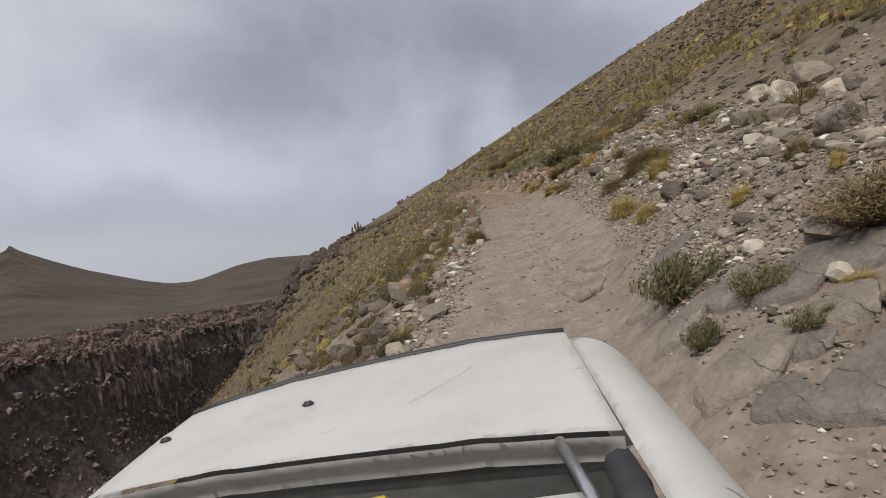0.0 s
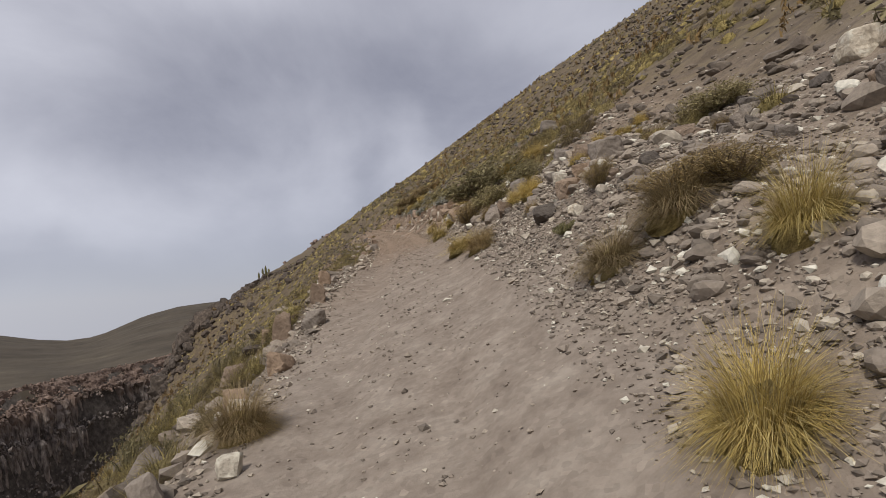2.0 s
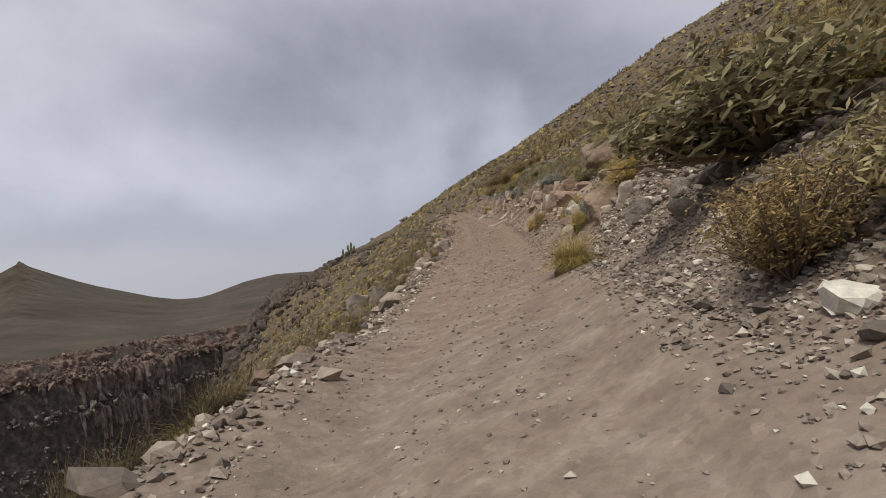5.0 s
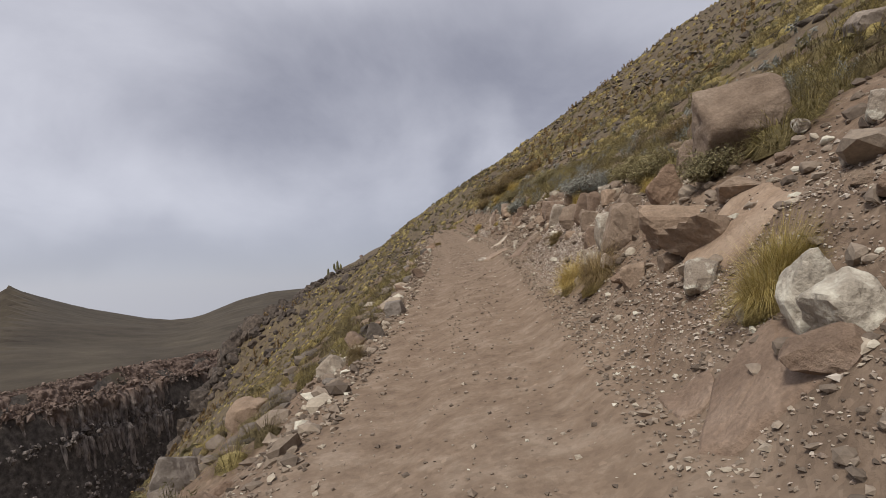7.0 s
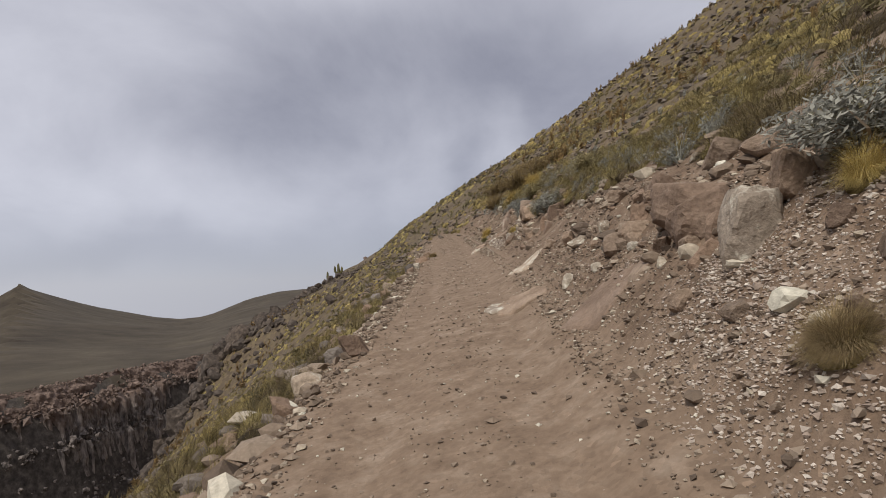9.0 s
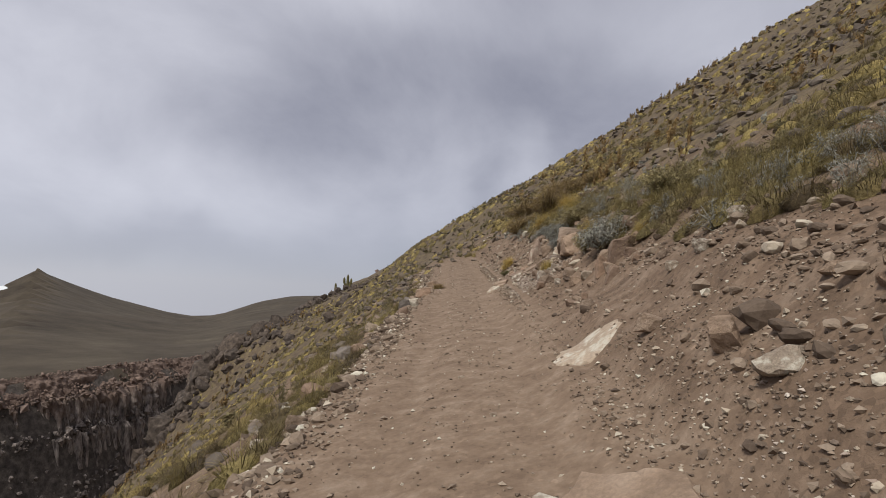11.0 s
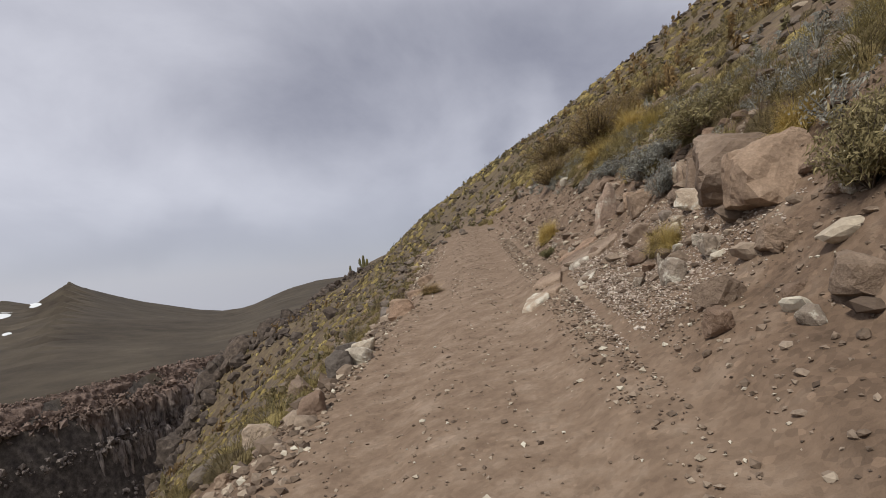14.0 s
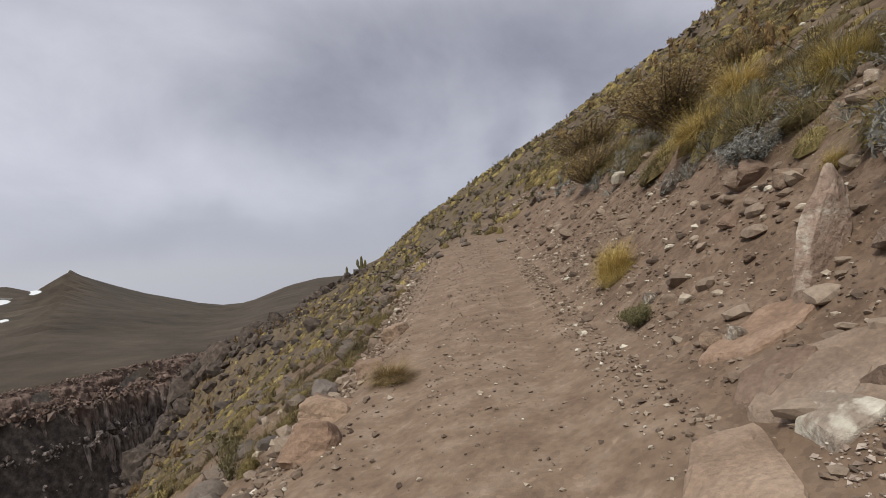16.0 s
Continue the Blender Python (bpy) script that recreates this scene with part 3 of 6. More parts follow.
def bedrock(x, y, w, d, kind, seed, yaw=0.0, thick=0.1, words=""):
    """A plate of solid rock bared in the ground: a broken outline, a nearly flat top that lies with the slope, a low ragged edge."""
    rng = np.random.default_rng(seed)
    n, a = 44, np.arange(44) * 2 * math.pi / 44
    sides = int(rng.integers(5, 8))
    face = np.arange(sides) * 2 * math.pi / sides + rng.normal(0, 0.28, sides)
    reach = rng.uniform(0.72, 1.0, sides)
    edge = np.min(reach / np.clip(np.cos(a[:, None] - face[None]), 0.12, None), axis=1)
    edge = np.minimum(edge, 1.3) * (1 + 0.05 * wobble(np.cos(a) * 4 + seed, np.sin(a) * 4, 1.0, 3.0, 3))
    px, py = np.cos(a) * edge, np.sin(a) * edge
    px, py = px / np.ptp(px) * w, py / np.ptp(py) * d
    c, sn = math.cos(math.radians(yaw)), math.sin(math.radians(yaw))
    px, py = px * c - py * sn, px * sn + py * c
    r = max(w, d) * 0.45
    gx, gy = (gz(x + r, y) - gz(x - r, y)) / (2 * r), (gz(x, y + r) - gz(x, y - r)) / (2 * r)
    base = gz(x, y) + 0.5 * thick
    verts = []
    for k, low in ((0.12, 0.0), (0.35, 0.0), (0.6, 0.0), (0.82, 0.0), (0.95, 0.06), (1.0, 0.28), (1.03, 0.75), (1.05, 2.6)):
        qx, qy = px * k, py * k
        top = base + gx * qx + gy * qy + 0.55 * (ground_z(x + qx, y + qy) + 0.5 * thick - base - gx * qx - gy * qy)
        relief = 0.028 * wobble(qx + seed, qy, 0.4, 2.0, 3) + 0.02 * (wobble(qx - seed, qy, 0.5, 5.0, 1) > 0.25)
        verts.append(np.stack([qx, qy, top - gz(x, y) + relief * (k < 1.01) - thick * low], -1))
    verts = np.concatenate(verts + [verts[0].mean(0, keepdims=True)])
    f = [(k * n + i, k * n + (i + 1) % n, (k + 1) * n + (i + 1) % n, (k + 1) * n + i) for k in range(7) for i in range(n)]
    f = [(q[0], q[3], q[2], q[1]) for q in f]
    cap = [(8 * n, i, (i + 1) % n, (i + 1) % n) for i in range(n)]
    me = bpy.data.meshes.new("bedrock_slab")
    me.from_pydata(verts.tolist(), [], f + [q[:3] for q in cap])
    me.update()
    me.materials.append(ROCKS[kind])
    ob = new("bedrock_slab", me)
    ob.location = (x, y, gz(x, y))
    return tagged(ob, words or "flat cracked bedrock slab bared in the stony ground", "rock", "bedrock shelves")


def tuft_shape(rng, blades, height, spread, width, segments=3, upright=0.5):
    """A bunch of grass blades that rise from one crown and droop outwards."""
    a = rng.uniform(0, 2 * math.pi, blades)
    base = rng.uniform(0, 1, blades) ** 0.5 * spread * 0.3
    lean = rng.uniform(0.02, 1.0, blades) ** upright * 1.22
    length = height * rng.uniform(0.55, 1.1, blades)
    out, up = np.stack([np.cos(a), np.sin(a), 0 * a], -1), np.array([0, 0, 1.0])
    side = np.stack([-np.sin(a), np.cos(a), 0 * a], -1)
    twist = rng.normal(0, 0.35, blades)
    rows = []
    for k in range(segments + 1):
        t = k / segments
        bend = lean * (0.55 + 0.75 * t)
        run = length * t
        c = out * (base + run * np.sin(bend))[:, None] + up * (run * np.cos(bend) * (1 - 0.12 * t))[:, None] + side * (twist * run * t)[:, None]
        half = width * (1 - 0.85 * t) * 0.5
        rows += [c - side * half, c + side * half]
    v = np.stack(rows, 1).reshape(-1, 3)
    one = np.array([[2 * k, 2 * k + 1, 2 * k + 3, 2 * k + 2] for k in range(segments)])
    f = (np.arange(blades)[:, None, None] * 2 * (segments + 1) + one[None]).reshape(-1, 4)
    return v, f


def bush_shape(rng, stems, height, spread, leaves, leaf, lift=0.35):
    """Stems fanning from one root, with small leaves or twig ends along their outer halves."""
    a, tilt = rng.uniform(0, 2 * math.pi, stems), rng.uniform(0.0, 1.0, stems) ** 0.6 * 1.1
    tip = np.stack([np.cos(a) * np.sin(tilt) * spread * 0.55, np.sin(a) * np.sin(tilt) * spread * 0.55, (lift + (1 - lift) * np.cos(tilt)) * height * rng.uniform(0.65, 1.05, stems)], -1)
    vs, fs, n = [], [], 0
    for k in range(stems):
        r, e = 0.006 + 0.01 * height, tip[k]
        mid = e * 0.5 + np.array([*rng.normal(0, 0.04 * spread, 2), 0.06 * height])
        ring = [np.array([math.cos(q), math.sin(q), 0]) for q in (0, 2.1, 4.2)]
        vs += [q * r for q in ring] + [mid + q * r * 0.6 for q in ring] + [e + q * r * 0.2 for q in ring]
        for lv in (0, 3):
            fs += [[n + lv + i, n + lv + (i + 1) % 3, n + lv + 3 + (i + 1) % 3, n + lv + 3 + i] for i in range(3)]
        n += 9
    who = rng.integers(0, stems, leaves)
    t = rng.uniform(0.3, 1.02, leaves)[:, None]
    c = tip[who] * t + rng.normal(0, 0.05, (leaves, 3)) * (spread, spread, height * 0.8)
    c[:, 2] = np.abs(c[:, 2])
    p, q = rng.normal(size=(leaves, 3)), rng.normal(size=(leaves, 3))
    p[:, 2] += 0.8
    p /= np.linalg.norm(p, axis=1)[:, None]
    q = np.cross(p, q)
    q /= np.linalg.norm(q, axis=1)[:, None]
    s = leaf * rng.uniform(0.6, 1.4, leaves)[:, None]
    quad = np.stack([c - p * s, c - q * s * 0.28, c + p * s, c + q * s * 0.28], 1).reshape(-1, 3)
    v = np.concatenate([np.array(vs), quad])
    f = np.concatenate([np.array(fs), n + np.arange(leaves * 4).reshape(-1, 4)])
    return v, f


def cushion_shape(rng, ring, rows, blades, width):
    """A rounded grass cushion: a lumpy dome, with short blades standing out of it all round."""
    ang = np.arange(ring) * 2 * math.pi / ring
    core = []
    for k in range(rows + 1):
        e = -0.15 + (math.pi / 2 - 0.02 + 0.15) * k / rows
        j = rng.uniform(0.8, 1.15, ring)
        core += [(0.46 * math.cos(e) * math.cos(q) * a, 0.46 * math.cos(e) * math.sin(q) * a, 0.82 * math.sin(e) * (0.5 + 0.5 * a)) for q, a in zip(ang + 0.3 * k, j)]
    f = [(k * ring + i, k * ring + (i + 1) % ring, (k + 1) * ring + (i + 1) % ring, (k + 1) * ring + i) for k in range(rows) for i in range(ring)]
    d = rng.normal(size=(blades, 3))
    d[:, 2] = np.abs(d[:, 2]) * 1.15 + 0.05
    d /= np.linalg.norm(d, axis=1)[:, None]
    side = np.cross(d, rng.normal(size=(blades, 3)))
    side /= np.linalg.norm(side, axis=1)[:, None]
    root, tip = d * (0.4, 0.4, 0.7), d * (0.54, 0.54, 1.0) * rng.uniform(0.85, 1.2, (blades, 1)) + rng.normal(0, 0.04, (blades, 3))
    q = np.stack([root - side * width, root + side * width, tip + side * width * 0.15, tip - side * width * 0.15], 1).reshape(-1, 3)
    return np.concatenate([np.array(core), q]), np.concatenate([np.array(f), len(core) + np.arange(blades * 4).reshape(-1, 4)])


PLANTS = {}
THATCH = make_plant("matted dead grass", (0.0, (0.2, 0.15, 0.06)), (1.0, (0.34, 0.265, 0.11)), fibre=True)
STEMS = {"rusty": 70, "herb": 30, "olive": 50, "silver": 50}
TWIG = make_plant("grey-brown twigs", (0.0, (0.14, 0.11, 0.085)), (1.0, (0.28, 0.225, 0.17)))


def plant_mesh(kind, variant):
    key = (kind, variant)
    if key not in PLANTS:
        rng = np.random.default_rng(variant * 13 + len(kind) * 7 + ord(kind[0]))
        if kind in ("straw", "dry", "greenish"):
            v, f = tuft_shape(rng, 2300, 0.62, 0.75, 0.0078, 2, 0.42 if kind != "dry" else 0.36)
        elif kind == "rusty":
            v, f = bush_shape(rng, 70, 1.0, 0.8, 9000, 0.017, 0.5)
        elif kind == "herb":
            v, f = bush_shape(rng, 30, 0.35, 1.0, 2600, 0.028, 0.4)
        else:
            v, f = bush_shape(rng, 50, 0.8, 1.0, 4600, 0.031, 0.3)
        mat = {"straw": STRAW, "dry": DRY, "greenish": GREENISH, "rusty": RUSTY, "olive": OLIVE, "silver": SILVER, "herb": HERB}[kind]
        lo, hi = np.percentile(v, 6, axis=0), np.percentile(v, 94, axis=0)
        v = v / (hi[0] - lo[0], hi[1] - lo[1], np.percentile(v[:, 2], 96))
        if kind in ("straw", "dry", "greenish"):
            d, g = cushion_shape(rng, 14, 6, 0, 0.01)
            PLANTS[key] = [("foliage", mesh_of("foliage", v, f, mat, False)), ("thatch", mesh_of("thatch", d * (0.8, 0.8, 0.74), g, THATCH, True))]
        else:
            # the stems' quads come first, then the leaves', on vertices of their own
            cut, n = 6 * STEMS[kind], 9 * STEMS[kind]
            PLANTS[key] = [("woody_base", mesh_of("woody_base", v[:n], f[:cut], TWIG, False)), ("foliage", mesh_of("foliage", v[n:], f[cut:] - n, mat, False))]
    return PLANTS[key]


PLANT_WORDS = {
    "straw": ("grass_tussock", "straw-yellow bunch grass tussock growing on the stony slope", "grass"),
    "dry": ("grass_tussock", "dry brown bunch grass tussock beside the track", "grass"),
    "greenish": ("grass_tussock", "green-yellow bunch grass tussock at the foot of the bank", "grass"),
    "rusty": ("shrub", "rusty brown upright twiggy shrub on the hillside", "shrub"),
    "olive": ("shrub", "low dull olive shrub on the rocky bank", "shrub"),
    "silver": ("shrub", "blue-grey leafy shrub growing between rocks", "shrub"),
    "herb": ("herb", "low grey-green herb cushion on bare ground", "herb"),
}


def plant(x, y, w, h, kind, seed):
    name, words, cat = PLANT_WORDS[kind]
    meshes = plant_mesh(kind, seed % 4)
    ob = new(name)
    if cat == "grass" or kind == "rusty":
        w, h = 0.84 * w, 0.76 * h
    # the foot of the plant follows the slope under it
    gx = max(-0.9, min(0.9, (gz(x + 0.3, y) - gz(x - 0.3, y)) / 0.6))
    gy = max(-0.9, min(0.9, (gz(x, y + 0.3) - gz(x, y - 0.3)) / 0.6))
    stand = Matrix.Rotation(math.radians(seed * 77.0), 4, "Z") @ Matrix.Diagonal((w, w, h, 1))
    ob.matrix_world = Matrix.Translation((x, y, gz(x, y) - 0.04 * h)) @ stand
    for piece, me in meshes:
        child = new(piece, me)
        child.parent = ob
        k = 0.4 if piece == "foliage" else 0.65
        lean = Matrix(((1, 0, 0, 0), (0, 1, 0, 0), (k * gx, k * gy, 1, 0), (0, 0, 0, 1)))
        child.matrix_parent_inverse = stand.inverted() @ lean @ stand
    return tagged(ob, words, cat, "plants along the track")


ROCKS_FAR = make_rock("hillside stone", (0.075, 0.059, 0.049), (0.145, 0.116, 0.096), (0.235, 0.193, 0.163), by="island")
STRAW_FAR = make_plant("yellow hillside grass", (0.0, (0.15, 0.117, 0.055)), (0.35, (0.26, 0.212, 0.095)), (0.75, (0.37, 0.3, 0.12)), (1.0, (0.47, 0.385, 0.17)), fibre=True)
DULL_FAR = make_plant("dull olive-brown hillside growth", (0.0, (0.085, 0.066, 0.042)), (0.35, (0.15, 0.115, 0.068)), (0.7, (0.2, 0.165, 0.085)), (1.0, (0.27, 0.215, 0.1)), fibre=True)
RUSTY_FAR = make_plant("dry rusty growth", (0.0, (0.1, 0.066, 0.035)), (0.5, (0.21, 0.142, 0.066)), (1.0, (0.32, 0.228, 0.105)))
OLIVE_FAR = make_plant("dull olive growth", (0.0, (0.085, 0.075, 0.043)), (0.5, (0.18, 0.157, 0.083)), (1.0, (0.28, 0.245, 0.14)))


# ---- the rocks and plants that stand out along the way ----
plant(4.15, 4.55, 0.66, 0.54, "straw", 103)
plant(3.10, 3.55, 0.62, 0.52, "straw", 101)
plant(3.02, 1.92, 0.45, 0.4, "straw", 102)
plant(3.65, 6.35, 0.72, 0.36, "dry", 148)
plant(3.26, 12.55, 0.76, 0.4, "straw", 105)
plant(3.38, 11.35, 0.62, 0.38, "dry", 147)
plant(3.58, 11.95, 0.5, 0.32, "dry", 163)
plant(4.53, 12.05, 0.55, 0.34, "straw", 152)
plant(4.48, 13.0, 0.5, 0.36, "straw", 168)
plant(4.62, 12.5, 0.5, 0.36, "straw", 169)
plant(7.45, 15.86, 0.45, 0.34, "straw", 162)
plant(8.26, 15.15, 0.45, 0.34, "straw", 164)
plant(7.56, 10.9, 0.75, 0.42, "olive", 181)
plant(5.1, 14.55, 0.6, 0.45, "olive", 182)
plant(5.75, 18.8, 0.95, 0.6, "straw", 400)
plant(6.56, 18.7, 0.9, 0.55, "straw", 401)
plant(3.95, 22.0, 0.75, 0.55, "straw", 402)
plant(4.22, 6.15, 0.92, 0.52, "dry", 104)
plant(3.07, -1.30, 0.29, 0.25, "straw", 106)
plant(3.81, -1.13, 0.38, 0.29, "dry", 107)
plant(3.30, -2.69, 0.21, 0.21, "straw", 108)
plant(1.83, -2.64, 0.46, 0.41, "herb", 109)
plant(2.65, -4.05, 0.64, 0.49, "rusty", 110)
plant(0.35, 6.54, 0.68, 0.49, "dry", 111)
plant(1.91, -4.59, 0.17, 0.15, "herb", 112)
plant(1.56, -3.86, 0.18, 0.20, "herb", 113)
plant(2.27, -4.50, 0.21, 0.10, "straw", 114)
plant(2.01, -3.82, 0.28, 0.20, "herb", 115)
boulder(6.25, 1.86, 0.77, 0.50, "grey", 116)
boulder(7.61, 6.15, 0.65, 0.52, "white", 117)
boulder(7.48, 4.04, 0.56, 0.40, "white", 118)
boulder(8.43, 6.30, 0.92, 0.59, "grey", 119)
boulder(6.88, 6.14, 0.52, 0.47, "grey", 120)
boulder(6.04, 3.08, 0.72, 0.31, "grey", 121)
bedrock(2.34, -1.00, 0.63, 0.50, "shelf", 132)
bedrock(2.14, 0.23, 0.64, 0.36, "shelf", 133)
# the pavement of bared bedrock beside the start of the climb
for i, (x, y, w, d, yaw) in enumerate(((1.60, -4.45, 0.72, 0.62, 15), (1.58, -4.98, 0.34, 0.5, 5), (1.80, -5.28, 0.5, 0.6, -5), (2.2, -3.95, 0.68, 0.75, 20), (1.98, -3.42, 0.45, 0.72, 10), (1.66, -3.25, 0.5, 0.62, 0), (1.78, -1.95, 0.32, 0.7, 10), (1.62, 0.55, 0.8, 1.5, 0), (2.1, -4.65, 0.4, 0.45, 0), (2.48, -4.3, 0.48, 0.5, 30), (2.7, -3.75, 0.5, 0.7, -10), (1.86, -4.72, 0.22, 0.3, 20), (2.05, -5.15, 0.35, 0.4, 10), (2.05, 1.6, 0.5, 1.1, 15))):
    bedrock(x, y, 0.86 * w, 0.86 * d, "shelf", 700 + i, yaw, 0.13)
boulder(-0.05, 11.80, 0.32, 0.56, "tan", 134, lean=6)
boulder(-0.01, 5.55, 0.25, 0.31, "grey", 135, lean=-15)
boulder(-0.09, 8.11, 0.27, 0.33, "tan", 136, lean=12)
boulder(0.44, 5.72, 0.19, 0.17, "white", 137)
boulder(0.55, 11.36, 0.42, 0.31, "grey", 138)
boulder(0.39, 8.85, 0.36, 0.27, "tan", 139)
boulder(-0.49, 5.48, 0.35, 0.17, "red", 140)
plant(0.47, 6.49, 0.44, 0.25, "dry", 141)
boulder(4.15, 3.48, 0.20, 0.10, "white", 142)
boulder(3.53, 6.29, 0.20, 0.10, "white", 143)
boulder(6.75, 6.35, 0.51, 0.42, "grey", 144)
boulder(8.19, 8.42, 0.56, 0.46, "white", 145)
boulder(8.31, 8.00, 0.36, 0.27, "white", 146)
plant(4.33, 6.27, 0.62, 0.46, "rusty", 149)
plant(4.62, 5.90, 0.60, 0.44, "rusty", 150)
plant(6.40, 8.88, 0.35, 0.21, "dry", 151)
boulder(4.82, 9.09, 0.45, 0.38, "grey", 154)
boulder(4.73, 10.79, 0.28, 0.18, "white", 155)
boulder(6.74, 12.72, 0.18, 0.11, "white", 156)
boulder(4.07, 8.44, 0.20, 0.14, "white", 157)
boulder(4.06, 8.25, 0.16, 0.14, "white", 158)
boulder(3.95, 8.98, 0.10, 0.07, "white", 159)
boulder(0.55, 14.34, 0.27, 0.34, "tan", 160)
boulder(0.49, 12.82, 0.30, 0.37, "tan", 161, lean=10)
plant(5.93, 12.66, 0.31, 0.24, "straw", 165)
plant(5.35, 11.53, 0.25, 0.20, "straw", 166)
plant(5.24, 10.74, 0.19, 0.15, "straw", 167)
plant(7.75, 14.83, 0.32, 0.25, "straw", 170)
plant(7.23, 13.10, 0.23, 0.18, "straw", 171)
plant(6.29, 10.62, 0.51, 0.38, "dry", 172)
plant(4.37, 8.34, 0.31, 0.42, "rusty", 173)
plant(4.16, 10.75, 0.28, 0.20, "dry", 174)
plant(3.80, 8.06, 0.18, 0.13, "herb", 175)
bedrock(4.37, 9.57, 0.52, 0.64, "grey", 176)
bedrock(4.84, 9.64, 0.50, 0.80, "grey", 177, yaw=25)
plant(5.81, 12.70, 0.29, 0.26, "straw", 178)
plant(7.73, 15.32, 0.30, 0.26, "straw", 179)
plant(5.14, 11.30, 0.23, 0.19, "straw", 180)
boulder(4.68, 10.78, 0.25, 0.15, "white", 183)
boulder(3.81, 10.58, 0.15, 0.10, "white", 184)
boulder(4.19, 13.50, 0.56, 0.31, "grey", 185)
boulder(5.88, 16.37, 0.47, 0.34, "grey", 186)
boulder(6.22, 14.13, 0.56, 0.31, "pale", 187)
boulder(4.34, 11.27, 0.24, 0.16, "grey", 188)
boulder(-1.04, 34.22, 0.88, 0.73, "grey", 189)
boulder(5.14, 24.88, 0.83, 0.66, "tan", 190, yaw=15)
boulder(4.98, 23.29, 0.26, 0.49, "pale", 191, lean=8)
plant(5.33, 26.95, 0.69, 0.47, "straw", 192)
plant(5.01, 26.34, 0.74, 0.49, "straw", 193)
plant(5.07, 25.61, 0.41, 0.57, "silver", 194)
plant(5.26, 29.38, 0.58, 0.50, "straw", 195)
boulder(5.30, 28.49, 0.39, 0.32, "white", 196, lean=-20)
boulder(5.27, 27.32, 0.22, 0.16, "white", 197)
boulder(4.83, 27.21, 0.27, 0.27, "pale", 198)
boulder(5.71, 24.99, 0.34, 0.23, "white", 199)
boulder(5.60, 25.29, 0.37, 0.25, "grey", 200)
boulder(5.72, 26.05, 0.21, 0.22, "grey", 201)
boulder(5.50, 25.07, 0.27, 0.17, "grey", 202)
plant(6.15, 27.14, 0.75, 0.40, "dry", 203)
plant(6.39, 26.46, 0.52, 0.41, "dry", 204)
plant(7.53, 27.90, 0.52, 0.46, "dry", 205)
boulder(12.50, 35.49, 1.21, 0.67, "grey", 206)
boulder(10.05, 33.99, 0.85, 0.44, "grey", 207)
boulder(7.15, 33.3, 1.45, 1.0, "tan", 208, yaw=-8, lean=-14)
boulder(5.95, 32.5, 1.1, 0.36, "tan", 403, yaw=-25, deep=0.6, sink=0.6)
boulder(5.8, 31.4, 1.0, 0.3, "tan", 404, yaw=15, deep=0.7, sink=0.6)
boulder(8.25, 37.65, 0.48, 0.52, "red", 209)
boulder(7.29, 35.72, 0.50, 0.44, "tan", 210)
boulder(6.11, 33.63, 0.49, 0.55, "red", 211, lean=-12)
boulder(6.11, 31.52, 0.52, 0.24, "tan", 212)
boulder(5.74, 34.23, 0.68, 0.63, "tan", 213, lean=-18)
boulder(5.62, 34.74, 0.28, 0.45, "pale", 214)
plant(5.01, 34.93, 0.62, 0.52, "straw", 215)
boulder(5.22, 33.65, 0.24, 0.34, "pale", 216, lean=10)
boulder(5.2, 32.3, 0.33, 0.3, "tan", 217)
boulder(5.45, 31.75, 0.24, 0.2, "tan", 405)
plant(5.42, 29.45, 0.52, 0.46, "greenish", 218)
boulder(5.43, 29.42, 0.22, 0.17, "white", 219)
boulder(5.30, 28.88, 0.37, 0.40, "white", 220, lean=-25)
boulder(5.23, 29.37, 0.17, 0.21, "white", 221)
boulder(5.15, 29.49, 0.12, 0.10, "white", 222)
boulder(5.33, 28.62, 0.19, 0.18, "tan", 223)
boulder(5.18, 28.46, 0.12, 0.17, "grey", 224)
bedrock(5.73, 30.97, 0.95, 1.10, "tan", 225, yaw=10)
bedrock(4.93, 28.80, 0.80, 0.90, "red", 226)
bedrock(4.69, 29.39, 0.34, 0.54, "red", 227, yaw=20)
boulder(10.50, 35.81, 0.73, 0.46, "grey", 228)
boulder(6.33, 30.02, 0.22, 0.22, "grey", 229)
plant(6.45, 32.99, 0.49, 0.42, "olive", 230)
plant(6.84, 36.60, 0.62, 0.41, "olive", 231)
plant(1.57, 34.78, 0.37, 0.37, "dry", 232)
boulder(1.13, 35.19, 0.58, 0.36, "pale", 233)
boulder(1.85, 38.41, 0.48, 0.36, "grey", 234)
boulder(1.69, 36.32, 0.40, 0.34, "dark", 235)
boulder(-1.85, 39.75, 1.05, 0.65, "tan", 236)
boulder(6.22, 37.04, 0.40, 0.28, "tan", 239)
boulder(5.54, 35.94, 0.31, 0.41, "red", 240, lean=10)
boulder(5.64, 34.99, 0.45, 0.60, "pale", 241, yaw=12)
boulder(5.64, 34.50, 0.29, 0.55, "grey", 242)
boulder(6.11, 35.40, 0.36, 0.36, "tan", 243)
boulder(6.06, 35.80, 0.34, 0.26, "red", 244)
boulder(6.60, 36.89, 0.27, 0.24, "tan", 245)
boulder(6.07, 36.36, 0.20, 0.21, "red", 246)
bedrock(7.02, 39.10, 1.23, 1.97, "tan", 247)
bedrock(7.78, 42.87, 1.29, 2.06, "tan", 248, yaw=20)
boulder(5.79, 36.66, 0.26, 0.13, "white", 249)
plant(5.12, 33.66, 0.72, 0.56, "dry", 250)
plant(5.46, 39.13, 0.30, 0.20, "dry", 251)
